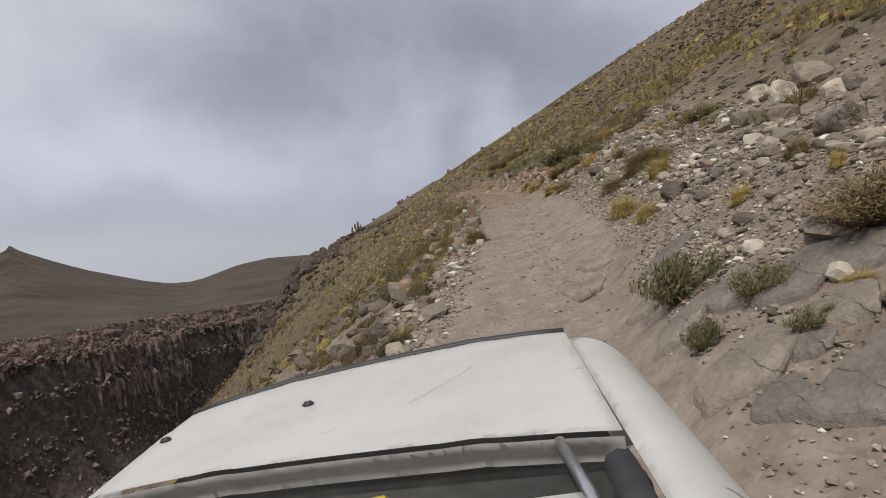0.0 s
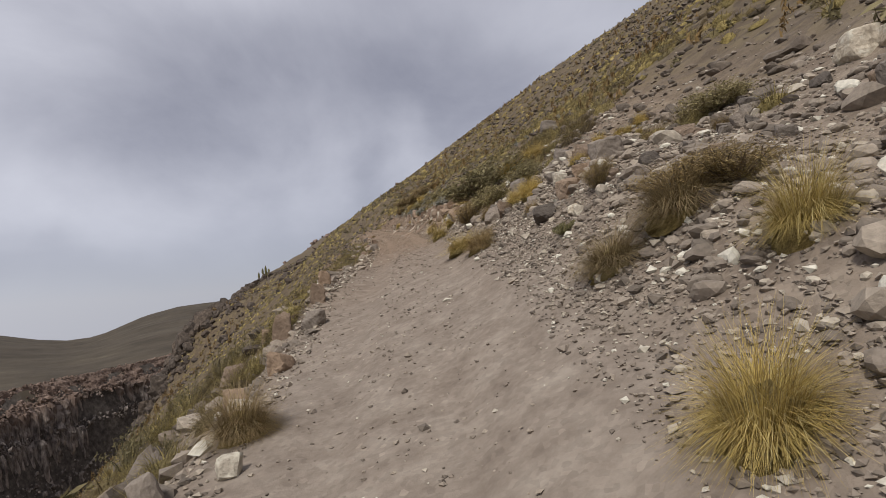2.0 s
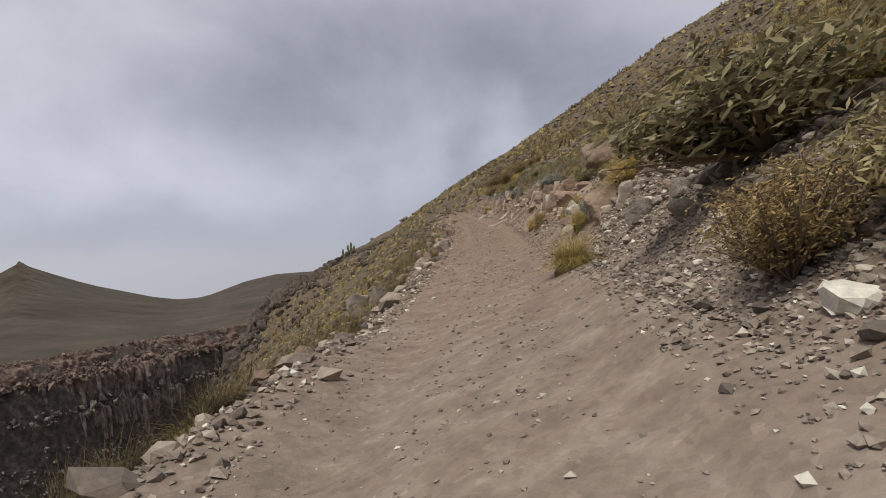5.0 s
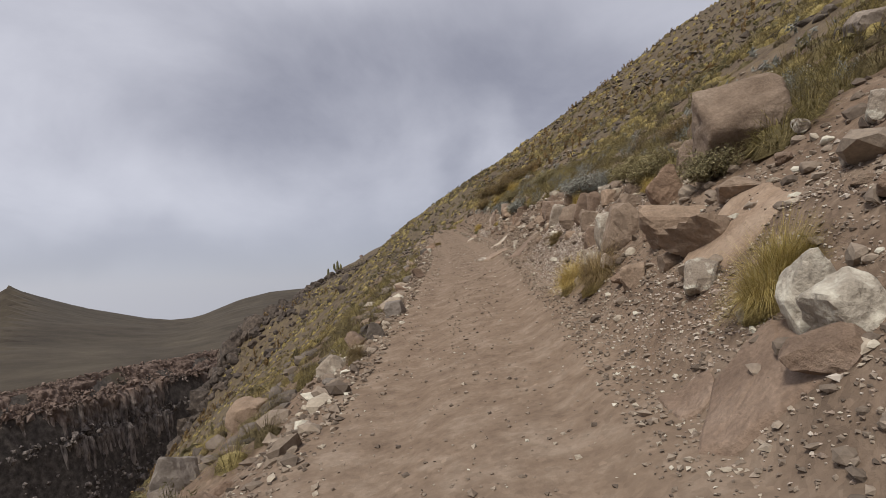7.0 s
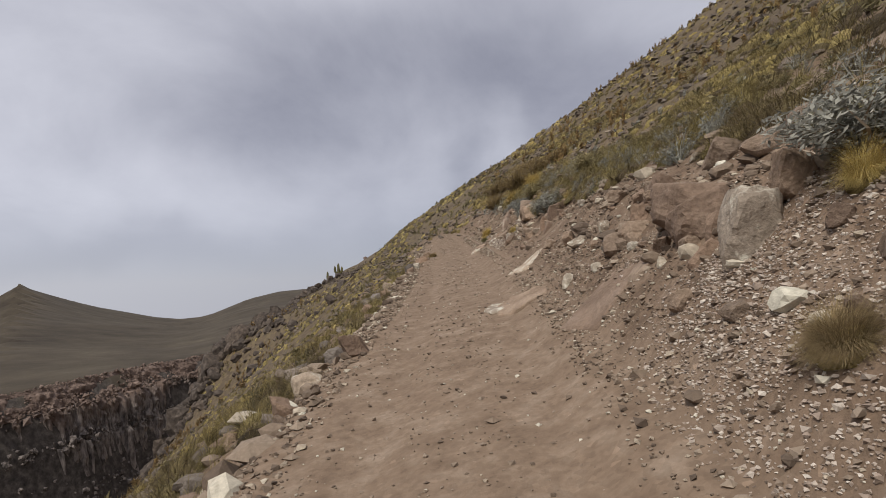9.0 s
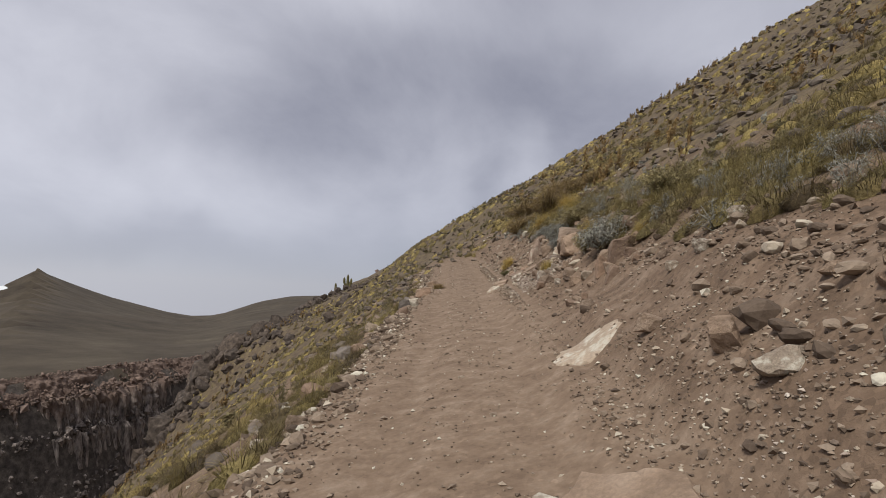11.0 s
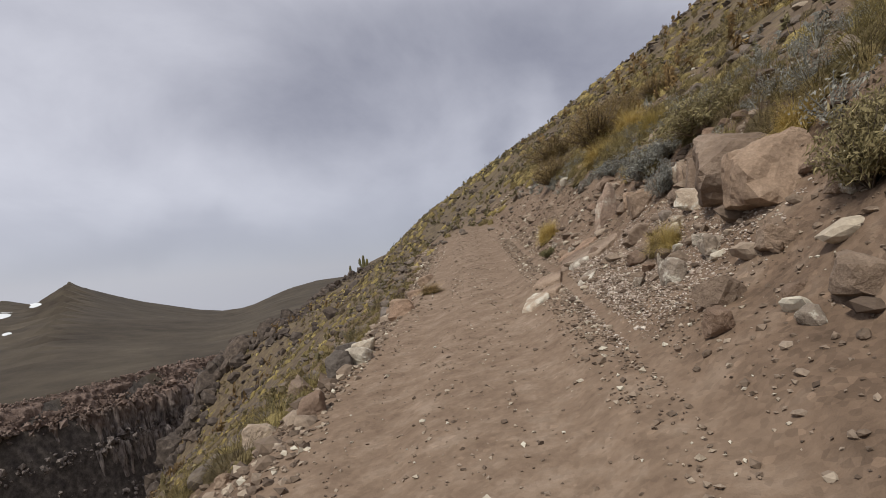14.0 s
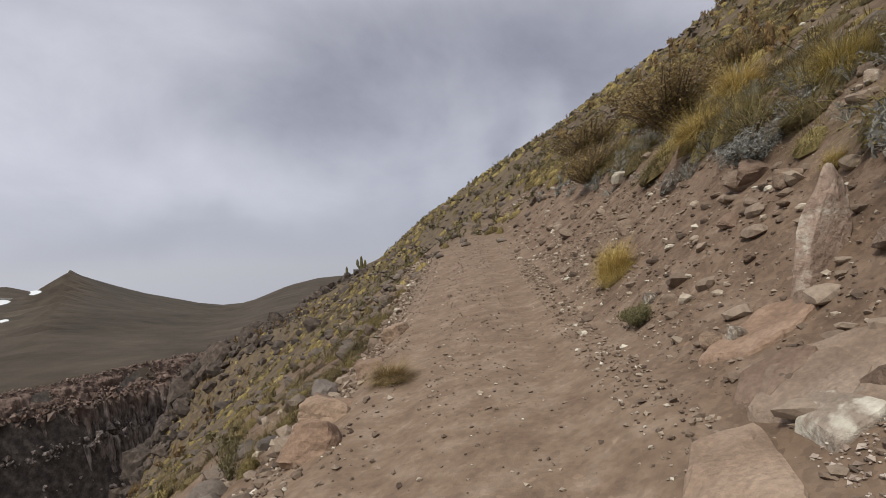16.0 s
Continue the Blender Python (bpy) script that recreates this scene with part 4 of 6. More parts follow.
boulder(5.05, 34.69, 0.12, 0.14, "pale", 252)
plant(6.46, 40.33, 0.78, 0.49, "silver", 253)
plant(6.82, 37.87, 0.54, 0.36, "olive", 254)
plant(6.92, 36.93, 0.66, 0.46, "olive", 255)
plant(6.55, 35.80, 0.33, 0.29, "straw", 256)
plant(8.56, 39.43, 0.81, 0.66, "rusty", 257)
boulder(6.15, 42.7, 1.25, 0.5, "red", 258, yaw=-55, deep=0.6, lean=12)
boulder(5.68, 41.52, 0.28, 0.30, "red", 260, lean=30)
boulder(5.91, 41.70, 0.16, 0.28, "red", 261)
boulder(5.79, 41.90, 0.22, 0.15, "tan", 262)
boulder(6.03, 44.22, 0.39, 0.27, "red", 263)
boulder(5.86, 43.97, 0.46, 0.26, "tan", 264)
boulder(6.38, 44.45, 0.39, 0.28, "red", 265)
boulder(5.68, 44.20, 0.44, 0.29, "tan", 266)
boulder(6.81, 43.47, 0.46, 0.31, "tan", 267)
bedrock(5.08, 50.31, 0.88, 1.05, "pale", 268)
boulder(5.63, 44.31, 0.31, 0.13, "white", 269)
boulder(5.18, 45.21, 0.22, 0.20, "white", 270)
boulder(5.41, 44.29, 0.17, 0.12, "white", 271)
boulder(5.73, 43.66, 0.17, 0.10, "white", 272)
bedrock(5.57, 42.71, 0.36, 0.43, "tan", 273)
boulder(5.38, 41.07, 0.22, 0.18, "tan", 274)
bedrock(5.19, 43.15, 1.04, 1.01, "red", 275)
bedrock(4.52, 46.09, 0.84, 1.35, "tan", 276)
boulder(5.61, 42.24, 0.11, 0.10, "white", 277)
boulder(7.07, 42.19, 0.40, 0.33, "tan", 278)
boulder(7.02, 41.58, 0.39, 0.29, "tan", 279)
bedrock(9.19, 46.19, 2.04, 3.15, "tan", 280, yaw=25)
bedrock(4.17, 46.33, 0.43, 0.69, "pale", 281)
plant(5.47, 39.23, 0.36, 0.23, "dry", 282)
boulder(1.42, 44.41, 0.50, 0.30, "pale", 283)
boulder(1.98, 45.20, 0.46, 0.33, "red", 284)
boulder(1.59, 45.63, 0.38, 0.26, "grey", 285)
plant(6.20, 40.05, 0.35, 0.32, "straw", 286)
plant(6.57, 40.65, 0.45, 0.32, "olive", 287)
boulder(6.49, 54.78, 0.55, 0.51, "red", 288)
boulder(6.18, 54.96, 0.34, 0.40, "red", 289)
boulder(6.23, 54.54, 0.27, 0.21, "tan", 290)
boulder(6.07, 53.76, 0.23, 0.34, "red", 291, lean=12)
boulder(6.18, 54.24, 0.15, 0.16, "tan", 292)
boulder(6.49, 56.07, 0.46, 0.21, "tan", 293)
boulder(6.46, 59.50, 1.06, 0.56, "tan", 294, lean=-15)
boulder(7.03, 56.59, 0.26, 0.36, "tan", 295)
boulder(7.17, 56.29, 0.52, 0.40, "tan", 296)
boulder(8.24, 59.26, 0.54, 0.38, "tan", 297)
boulder(8.02, 57.49, 0.45, 0.27, "tan", 298)
boulder(7.04, 58.13, 0.62, 0.29, "tan", 299)
boulder(5.41, 53.84, 0.29, 0.10, "red", 301)
boulder(5.59, 53.65, 0.14, 0.13, "red", 302)
boulder(5.52, 54.17, 0.16, 0.09, "tan", 303)
boulder(5.40, 53.05, 0.12, 0.08, "tan", 304)
boulder(6.03, 55.93, 0.32, 0.19, "pale", 305)
boulder(5.89, 56.36, 0.40, 0.21, "tan", 306)
boulder(6.80, 54.71, 0.26, 0.26, "tan", 307)
boulder(6.57, 54.33, 0.24, 0.18, "red", 308)
plant(6.58, 56.73, 0.81, 0.63, "silver", 309)
plant(6.39, 58.04, 0.48, 0.62, "olive", 310)
plant(6.80, 59.88, 0.59, 0.45, "straw", 311)
plant(8.53, 80.36, 2.09, 1.82, "rusty", 312)
plant(6.39, 81.94, 1.86, 1.63, "rusty", 313)
plant(6.89, 54.82, 0.39, 0.39, "straw", 314)
plant(8.03, 57.05, 0.82, 0.63, "olive", 315)
plant(6.93, 57.07, 0.51, 0.38, "olive", 316)
plant(5.73, 60.95, 0.36, 0.34, "straw", 317)
boulder(1.37, 61.75, 0.44, 0.37, "dark", 318)
boulder(1.52, 62.50, 0.37, 0.28, "white", 319)
boulder(0.53, 60.91, 0.51, 0.31, "pale", 320)
boulder(1.50, 66.68, 0.62, 0.32, "tan", 321)
boulder(1.55, 59.91, 0.32, 0.28, "red", 322)
boulder(6.5, 60.5, 1.1, 0.7, "tan", 323, yaw=-12)
boulder(6.44, 62.42, 0.33, 0.25, "tan", 324)
boulder(6.03, 63.31, 0.47, 0.33, "tan", 325)
boulder(5.76, 59.60, 0.20, 0.25, "pale", 326)
boulder(5.84, 60.24, 0.16, 0.12, "white", 327)
plant(5.69, 61.11, 0.33, 0.28, "dry", 328)
plant(4.91, 69.52, 0.49, 0.42, "straw", 329)
boulder(1.57, 61.98, 0.41, 0.25, "white", 330)
boulder(1.24, 62.78, 0.43, 0.37, "dark", 331)
boulder(1.63, 65.67, 0.60, 0.37, "red", 332)
bedrock(5.16, 63.85, 0.79, 1.26, "tan", 333, yaw=15)
bedrock(4.15, 62.40, 0.40, 0.64, "pale", 334)
bedrock(4.43, 63.41, 0.53, 0.84, "tan", 335)
boulder(5.43, 58.56, 0.18, 0.12, "tan", 336)
boulder(5.63, 65.12, 0.42, 0.95, "rose", 337, yaw=10, lean=9, deep=0.45, words="tall pink slab of stone standing upright in the bank")
boulder(6.01, 63.26, 0.44, 0.34, "tan", 338, lean=-20)
boulder(6.03, 64.36, 0.29, 0.27, "tan", 339)
boulder(5.72, 62.45, 0.36, 0.27, "tan", 340)
boulder(6.41, 62.55, 0.28, 0.30, "pale", 341)
boulder(6.42, 62.28, 0.19, 0.27, "tan", 342)
boulder(6.40, 61.94, 0.30, 0.42, "tan", 343)
boulder(5.99, 62.02, 0.20, 0.15, "grey", 344)
plant(5.69, 61.26, 0.40, 0.33, "straw", 345)
plant(4.96, 69.05, 0.52, 0.46, "straw", 346)
plant(4.70, 66.84, 0.21, 0.16, "herb", 347)
plant(7.18, 73.99, 1.50, 1.80, "rusty", 348)
plant(10.30, 78.54, 1.25, 1.06, "rusty", 349)
plant(6.43, 64.80, 0.59, 0.61, "silver", 350)
plant(6.17, 62.77, 0.28, 0.48, "silver", 351)
plant(6.69, 64.20, 0.50, 0.38, "silver", 352)
plant(5.87, 77.76, 1.30, 1.30, "rusty", 353)
plant(6.87, 63.20, 0.79, 0.58, "olive", 354)
boulder(5.86, 61.13, 0.13, 0.16, "white", 355)
boulder(5.60, 60.89, 0.10, 0.12, "white", 356)
bedrock(5.01, 63.84, 0.56, 0.76, "tan", 357)
bedrock(4.89, 62.26, 0.28, 0.46, "pale", 358)
bedrock(4.41, 62.53, 0.30, 0.48, "tan", 359)
bedrock(5.13, 64.86, 0.76, 0.62, "red", 360)
bedrock(5.01, 63.53, 0.41, 0.54, "pale", 361)
bedrock(4.92, 64.12, 0.46, 0.41, "red", 362)
plant(4.85, 68.93, 0.49, 0.50, "straw", 363)
plant(4.69, 66.63, 0.20, 0.18, "herb", 364)
plant(6.38, 67.96, 0.53, 0.40, "silver", 365)
plant(6.58, 70.49, 1.14, 0.67, "straw", 366)
plant(7.86, 72.19, 1.23, 0.82, "straw", 367)
plant(7.52, 68.15, 0.93, 0.66, "greenish", 368)
plant(8.91, 80.80, 1.80, 1.71, "rusty", 369)
plant(6.43, 66.26, 0.29, 0.20, "straw", 370)
boulder(1.52, 68.53, 0.45, 0.23, "red", 371)
boulder(1.48, 67.08, 0.56, 0.21, "red", 372)
boulder(1.57, 70.26, 0.46, 0.31, "tan", 373)
plant(2.04, 67.24, 0.60, 0.25, "dry", 374)
boulder(5.52, 64.94, 0.21, 0.10, "tan", 375)
boulder(6.10, 70.43, 0.39, 0.32, "dark", 376)
boulder(5.48, 70.98, 0.38, 0.25, "tan", 377)
plant(5.11, 19.01, 1.67, 0.92, "olive", 384)
plant(4.21, 17.04, 0.70, 0.77, "rusty", 385)
plant(4.75, 16.64, 0.69, 0.55, "olive", 386)
plant(4.30, 14.94, 0.46, 0.33, "dry", 387)
plant(5.54, 24.79, 1.10, 0.69, "straw", 388)
plant(6.04, 19.22, 0.51, 0.36, "olive", 389)
boulder(5.90, 38.90, 0.82, 0.51, "tan", 390, yaw=12, deep=0.6)
boulder(5.93, 38.05, 0.51, 0.62, "red", 391, yaw=-8, deep=0.6)
boulder(5.85, 37.25, 0.40, 0.38, "tan", 392, deep=0.6)
boulder(5.84, 40.85, 0.5, 0.55, "pale", 393)
boulder(6.0, 42.05, 0.75, 0.42, "red", 394, yaw=-30, lean=-10)
boulder(6.19, 40.81, 0.38, 0.35, "tan", 395)
boulder(6.05, 37.70, 0.31, 0.45, "red", 396, deep=0.6)
boulder(5.60, 37.96, 0.28, 0.16, "tan", 397)
boulder(5.64, 37.18, 0.11, 0.09, "white", 398)
plant(5.46, 39.10, 0.38, 0.25, "dry", 399)


# ---- loose stones, scree and scrub that nobody could count ----
def turned(rng, n):
    q = rng.normal(size=(n, 4))
    q /= np.linalg.norm(q, axis=1)[:, None]
    a, b, c, d = q.T
    return np.stack([np.stack([1 - 2 * (c * c + d * d), 2 * (b * c - a * d), 2 * (b * d + a * c)], -1), np.stack([2 * (b * c + a * d), 1 - 2 * (b * b + d * d), 2 * (c * d - a * b)], -1), np.stack([2 * (b * d - a * c), 2 * (c * d + a * b), 1 - 2 * (b * b + c * c)], -1)], 1)


def scatter_stones(name, rng, x, y, size, level, mat, words, flat=0.65, sink=0.25, sharp=14.0, z=None):
    shapes = [stone_shape(rng, level, 1, rng.uniform(0.65, 1), rng.uniform(0.5, 0.85), planes=9, sharp=sharp) for _ in range(24)]
    pick = rng.integers(0, 24, len(x))
    base = np.stack([v for v, _ in shapes])[pick]
    base = base - base.mean(1, keepdims=True)
    rot = turned(rng, len(x))
    p = np.einsum("nij,nkj->nki", rot, base) * size[:, None, None]
    p[:, :, 2] *= flat
    p[:, :, 2] += ((ground_z(x, y) if z is None else z) + size * flat * (0.4 - sink))[:, None]
    p[:, :, 0] += x[:, None]
    p[:, :, 1] += y[:, None]
    k = base.shape[1]
    f = (np.arange(len(x))[:, None, None] * k + shapes[0][1][None]).reshape(-1, 3)
    ob = new(name, mesh_of(name, p.reshape(-1, 3), f, mat, False))
    return tagged(ob, words, "stones", kind="stuff")


def scatter_plants(name, rng, x, y, w, h, shapes, mat, words):
    vs, fs, n = [], [], 0
    pick, yaw, z = rng.integers(0, len(shapes), len(x)), rng.uniform(0, 6.28, len(x)), ground_z(x, y)
    gx = np.clip((ground_z(x + 0.3, y) - ground_z(x - 0.3, y)) / 0.6, -1.2, 1.2)
    gy = np.clip((ground_z(x, y + 0.3) - ground_z(x, y - 0.3)) / 0.6, -1.2, 1.2)
    for s, (v, f) in enumerate(shapes):
        ids = np.nonzero(pick == s)[0]
        c, sn = np.cos(yaw[ids])[:, None], np.sin(yaw[ids])[:, None]
        px = (v[None, :, 0] * c - v[None, :, 1] * sn) * w[ids][:, None] + x[ids][:, None]
        py = (v[None, :, 0] * sn + v[None, :, 1] * c) * w[ids][:, None] + y[ids][:, None]
        pz = v[None, :, 2] * h[ids][:, None] + (z[ids] - 0.08 * h[ids])[:, None]
        pz = pz + 0.6 * (gx[ids][:, None] * (px - x[ids][:, None]) + gy[ids][:, None] * (py - y[ids][:, None]))
        vs.append(np.stack([px, py, pz], -1).reshape(-1, 3))
        fs.append((n + np.arange(len(ids))[:, None, None] * len(v) + f[None]).reshape(-1, 4))
        n += len(ids) * len(v)
    ob = new(name, mesh_of(name, np.concatenate(vs), np.concatenate(fs), mat, True))
    return tagged(ob, words, "scrub", kind="stuff")


def strewn(rng, n, y0, y1, draw_u, keep=None):
    y = rng.uniform(y0, y1, n)
    u = draw_u(n, y)
    x = u + track_x(y)
    if keep is not None:
        ok = rng.uniform(0, 1, n) < keep(x, y, u)
        x, y, u = x[ok], y[ok], u[ok]
    return x, y, u


rng = np.random.default_rng(5)
patch = lambda x, y, s, k: np.clip(0.5 + 1.1 * wobble(x, y, s, k), 0.03, 1)  # noqa: E731

# a stretch of the cut bank is plain washed-down dirt
bare = lambda y, u: 1 - 0.85 * smooth(48, 50.5, y) * (1 - smooth(56, 58.5, y)) * (1 - smooth(2.4, 3.2, u))  # noqa: E731

# few loose stones lie on the bedrock pavement
paved = lambda y, u: 1 - 0.8 * (1 - smooth(-0.5, 2, y)) * (1 - smooth(2.6, 3.6, u))  # noqa: E731

# grit and pebbles on the bank, the shoulder and the outer berm
x, y, u = strewn(rng, 90000, -8, 76, lambda n, y: 0.9 + rng.gamma(1.5, 1.0, n), lambda x, y, u: (0.25 + 0.75 * patch(x, y, 2.5, 21.0)) * bare(y, u))
scatter_stones("gravel", rng, x, y, 0.022 + rng.gamma(1.2, 0.017, len(x)), 0, GRAVEL, "loose grey, tan and white stones strewn over the bank")
x, y, u = strewn(rng, 8500, -8, 84, lambda n, y: 1.1 + rng.gamma(1.6, 1.2, n), lambda x, y, u: patch(x, y, 2.5, 22.0) * bare(y, u))
scatter_stones("gravel", rng, x, y, 0.05 + rng.gamma(1.3, 0.025, len(x)), 1, GRAVEL, "loose grey, tan and white stones strewn over the bank")
x, y, u = strewn(rng, 13000, -8, 88, lambda n, y: -1.5 - rng.gamma(1.5, 0.5, n))
scatter_stones("gravel", rng, x, y, 0.04 + rng.gamma(1.3, 0.03, len(x)), 0, GRAVEL, "loose stones heaped along the outer edge of the track")
x, y, u = strewn(rng, 22000, -8, 86, lambda n, y: rng.uniform(-1.7, 1.6, n), lambda x, y, u: 0.4 + 0.6 * patch(x, y, 1.5, 31.0) * (np.abs(np.abs(u + 0.1) - 0.75) > 0.25))
scatter_stones("gravel", rng, x, y, 0.018 + rng.gamma(1.2, 0.016, len(x)), 0, GRAVEL, "small loose stones on the dirt track")
# the first bank is scree: stone on stone
x, y, u = strewn(rng, 52000, -7, 24, lambda n, y: 1.2 + rng.gamma(1.6, 1.1, n), lambda x, y, u: (0.3 + 0.7 * patch(x, y, 1.4, 23.0)) * paved(y, u))
scatter_stones("gravel", rng, x, y, 0.028 + rng.gamma(1.2, 0.02, len(x)), 0, GRAVEL, "loose grey, tan and white stones covering the scree bank")
x, y, u = strewn(rng, 3800, -7, 24, lambda n, y: 1.6 + rng.gamma(1.8, 1.4, n), lambda x, y, u: (0.2 + patch(x, y, 2.2, 24.0)) * paved(y, u))
scatter_stones("scree", rng, x, y, 0.08 + rng.gamma(1.2, 0.05, len(x)), 2, GRAVEL, "broken angular stones lying on the scree bank", sharp=60)
# pale chips below the crumbling tuff ledges
for y0, y1, n in ((27.5, 32, 3500), (34.5, 42, 26000), (42, 46.5, 3500), (58.5, 64, 14000)):
    x, y, u = strewn(rng, n, y0, y1, lambda n, y: 1.15 + rng.gamma(2.6, 0.42, n), lambda x, y, u: np.clip(1.5 * patch(x, y, 1.3, 25.0), 0, 1) * smooth(y0, y0 + 1, y) * (1 - smooth(y1 - 1, y1, y)))
    scatter_stones("gravel", rng, x, y, 0.018 + rng.gamma(1.2, 0.011, len(x)), 0, CHIPS, "pale tuff chips crumbled from the ledges above")
# fist- to head-sized stones
x, y, u = strewn(rng, 4600, -7, 90, lambda n, y: 1.5 + rng.gamma(1.8, 1.6, n), lambda x, y, u: patch(x, y, 3.5, 41.0) * bare(y, u))
scatter_stones("scree", rng, x, y, 0.1 + rng.gamma(1.3, 0.055, len(x)), 2, GRAVEL, "broken angular stones lying on the cut bank", sharp=40)
x, y, u = strewn(rng, 1300, -7, 90, lambda n, y: -1.8 - rng.gamma(1.4, 0.55, n))
scatter_stones("scree", rng, x, y, 0.1 + rng.gamma(1.4, 0.065, len(x)), 1, GRAVEL, "broken stones pushed to the outer edge of the track", sharp=40)
# rocks of the open hillside
def strew_rocks(x, y, size, words):
    close = (np.abs(x - track_x(y)) < 14) & (y < 95)
    size = np.minimum(size, np.where(close, 0.55, 1.1))
    for these, level in ((close, 2), (~close, 0)):
        scatter_stones("hillside_rocks", rng, x[these], y[these], size[these], level, ROCKS_FAR, words, sharp=30)


reach = lambda n, y: rng.uniform(0, 1, n) ** 2.0 * 95 + 6  # noqa: E731
x, y, u = strewn(rng, 9000, -5, 230, reach, lambda x, y, u: patch(x, y, 9, 51.0))
strew_rocks(x, y, (0.2 + rng.gamma(1.3, 0.2, len(x))) * (0.6 + 0.4 * smooth(10, 22, u)), "dark weathered rocks scattered over the hillside")
x, y, u = strewn(rng, 9500, -5, 230, lambda n, y: -3.0 - rng.uniform(0, 1, n) ** 1.6 * 52, lambda x, y, u: patch(x, y, 8, 52.0))
strew_rocks(x, y, 0.2 + rng.gamma(1.3, 0.22, len(x)), "dark rocks on the slope that falls to the canyon")

def clump_shape(rng, blades, segments, width):
    """A bunch of drooping blades on a low matted core, one wide and one high."""
    v, f = tuft_shape(rng, blades, 0.62, 0.75, width, segments, 0.42)
    v = v / (np.ptp(np.percentile(v[:, 0], (5, 95))), np.ptp(np.percentile(v[:, 1], (5, 95))), np.percentile(v[:, 2], 96))
    core, g = cushion_shape(rng, 7, 3, 0, 0.01)
    return np.concatenate([core * (0.84, 0.84, 0.72), v]), np.concatenate([g, len(core) + f])


tufts = [clump_shape(rng, 210, 2, 0.016) for _ in range(8)]
tufts_mid = [clump_shape(rng, 44, 1, 0.045) for _ in range(8)]
tufts_far = [cushion_shape(rng, 5, 2, 4, 0.05) for _ in range(8)]
bushes = [bush_shape(rng, 12, 1.0, 1.0, 420, 0.038, 0.45) for _ in range(6)]
bushes_far = [bush_shape(rng, 2, 1.0, 1.0, 28, 0.16, 0.45) for _ in range(8)]


def strew_plants(name, x, y, w, h, near, far, mat, words):
    u = np.abs(x - track_x(y) - 0.8)
    close = (u < 5.5) & (y < 80)
    middle = (u < 24) & (y < 105) & ~close if near is tufts else close & False
    dull = rng.uniform(0, 1, len(x)) < np.clip(0.44 + 0.5 * wobble(x, y, 9, 71.0), 0.12, 0.85) if mat is STRAW_FAR else close & False
    for part_of, shapes in ((close, near), (middle, tufts_mid), (~close & ~middle, far)):
        for these, m, w_of in ((part_of & ~dull, mat, words), (part_of & dull, DULL_FAR, words.replace("yellow bunch grass", "dull olive-brown cushion plants"))):
            if these.any():
                scatter_plants(name, rng, x[these], y[these], w[these], h[these], shapes, m, w_of)


# bunch grass: sparse on the first scree, thick on the slopes above and below
thick = lambda x, y, u: np.clip(0.1 + 1.1 * patch(x, y, 6, 61.0), 0, 1) * (0.06 + 0.94 * np.maximum(smooth(16, 26, y), smooth(9, 13, u)))  # noqa: E731
x, y, u = strewn(rng, 4000, -5, 92, lambda n, y: 3.4 + rng.uniform(0, 1, n) ** 1.2 * 10.5, thick)
strew_plants("bunch_grass", x, y, rng.uniform(0.45, 0.95, len(x)), rng.uniform(0.22, 0.46, len(x)), tufts, tufts_far, STRAW_FAR, "yellow bunch grass dotted over the hillside")
x, y, u = strewn(rng, 11000, -5, 230, lambda n, y: 11 + rng.uniform(0, 1, n) ** 1.7 * 75, lambda x, y, u: np.clip(0.1 + 0.8 * patch(x, y, 6, 61.0), 0, 1))
strew_plants("bunch_grass", x, y, rng.uniform(0.4, 0.9, len(x)), rng.uniform(0.25, 0.5, len(x)), tufts, tufts_far, STRAW_FAR, "yellow bunch grass dotted over the hillside")
x, y, u = strewn(rng, 13000, -5, 170, lambda n, y: -2.4 - rng.uniform(0, 1, n) ** 1.4 * 42, lambda x, y, u: np.clip(0.08 + 0.75 * patch(x, y, 5, 62.0), 0, 1))
strew_plants("bunch_grass", x, y, rng.uniform(0.3, 0.85, len(x)), rng.uniform(0.18, 0.42, len(x)), tufts, tufts_far, STRAW_FAR, "yellow bunch grass on the slope below the track")
x, y, u = strewn(rng, 5200, 0, 220, lambda n, y: 4.5 + rng.uniform(0, 1, n) ** 1.4 * 75, lambda x, y, u: patch(x, y, 7, 63.0) * (0.15 + 0.85 * smooth(14, 24, y)))
strew_plants("scrub", x, y, rng.uniform(0.4, 1.0, len(x)), rng.uniform(0.3, 0.65, len(x)), bushes, bushes_far, OLIVE_FAR, "low dull scrub between the rocks of the hillside")
x, y, u = strewn(rng, 2400, 5, 230, lambda n, y: 7 + rng.uniform(0, 1, n) ** 1.2 * 75, lambda x, y, u: patch(x, y, 14, 64.0))
strew_plants("scrub", x, y, rng.uniform(0.5, 1.1, len(x)), rng.uniform(0.7, 1.3, len(x)), bushes, bushes_far, RUSTY_FAR, "rusty brown shrubs along the hillside")
x, y, u = strewn(rng, 4600, 5, 220, lambda n, y: -3 - rng.uniform(0, 1, n) ** 1.2 * 50, lambda x, y, u: patch(x, y, 10, 65.0))
strew_plants("scrub", x, y, rng.uniform(0.4, 0.9, len(x)), rng.uniform(0.3, 0.8, len(x)), bushes, bushes_far, OLIVE_FAR, "low scrub on the slope below the track")
x, y, u = strewn(rng, 420, 26, 86, lambda n, y: 2.9 + rng.gamma(1.6, 1.3, n), lambda x, y, u: patch(x, y, 4, 68.0))
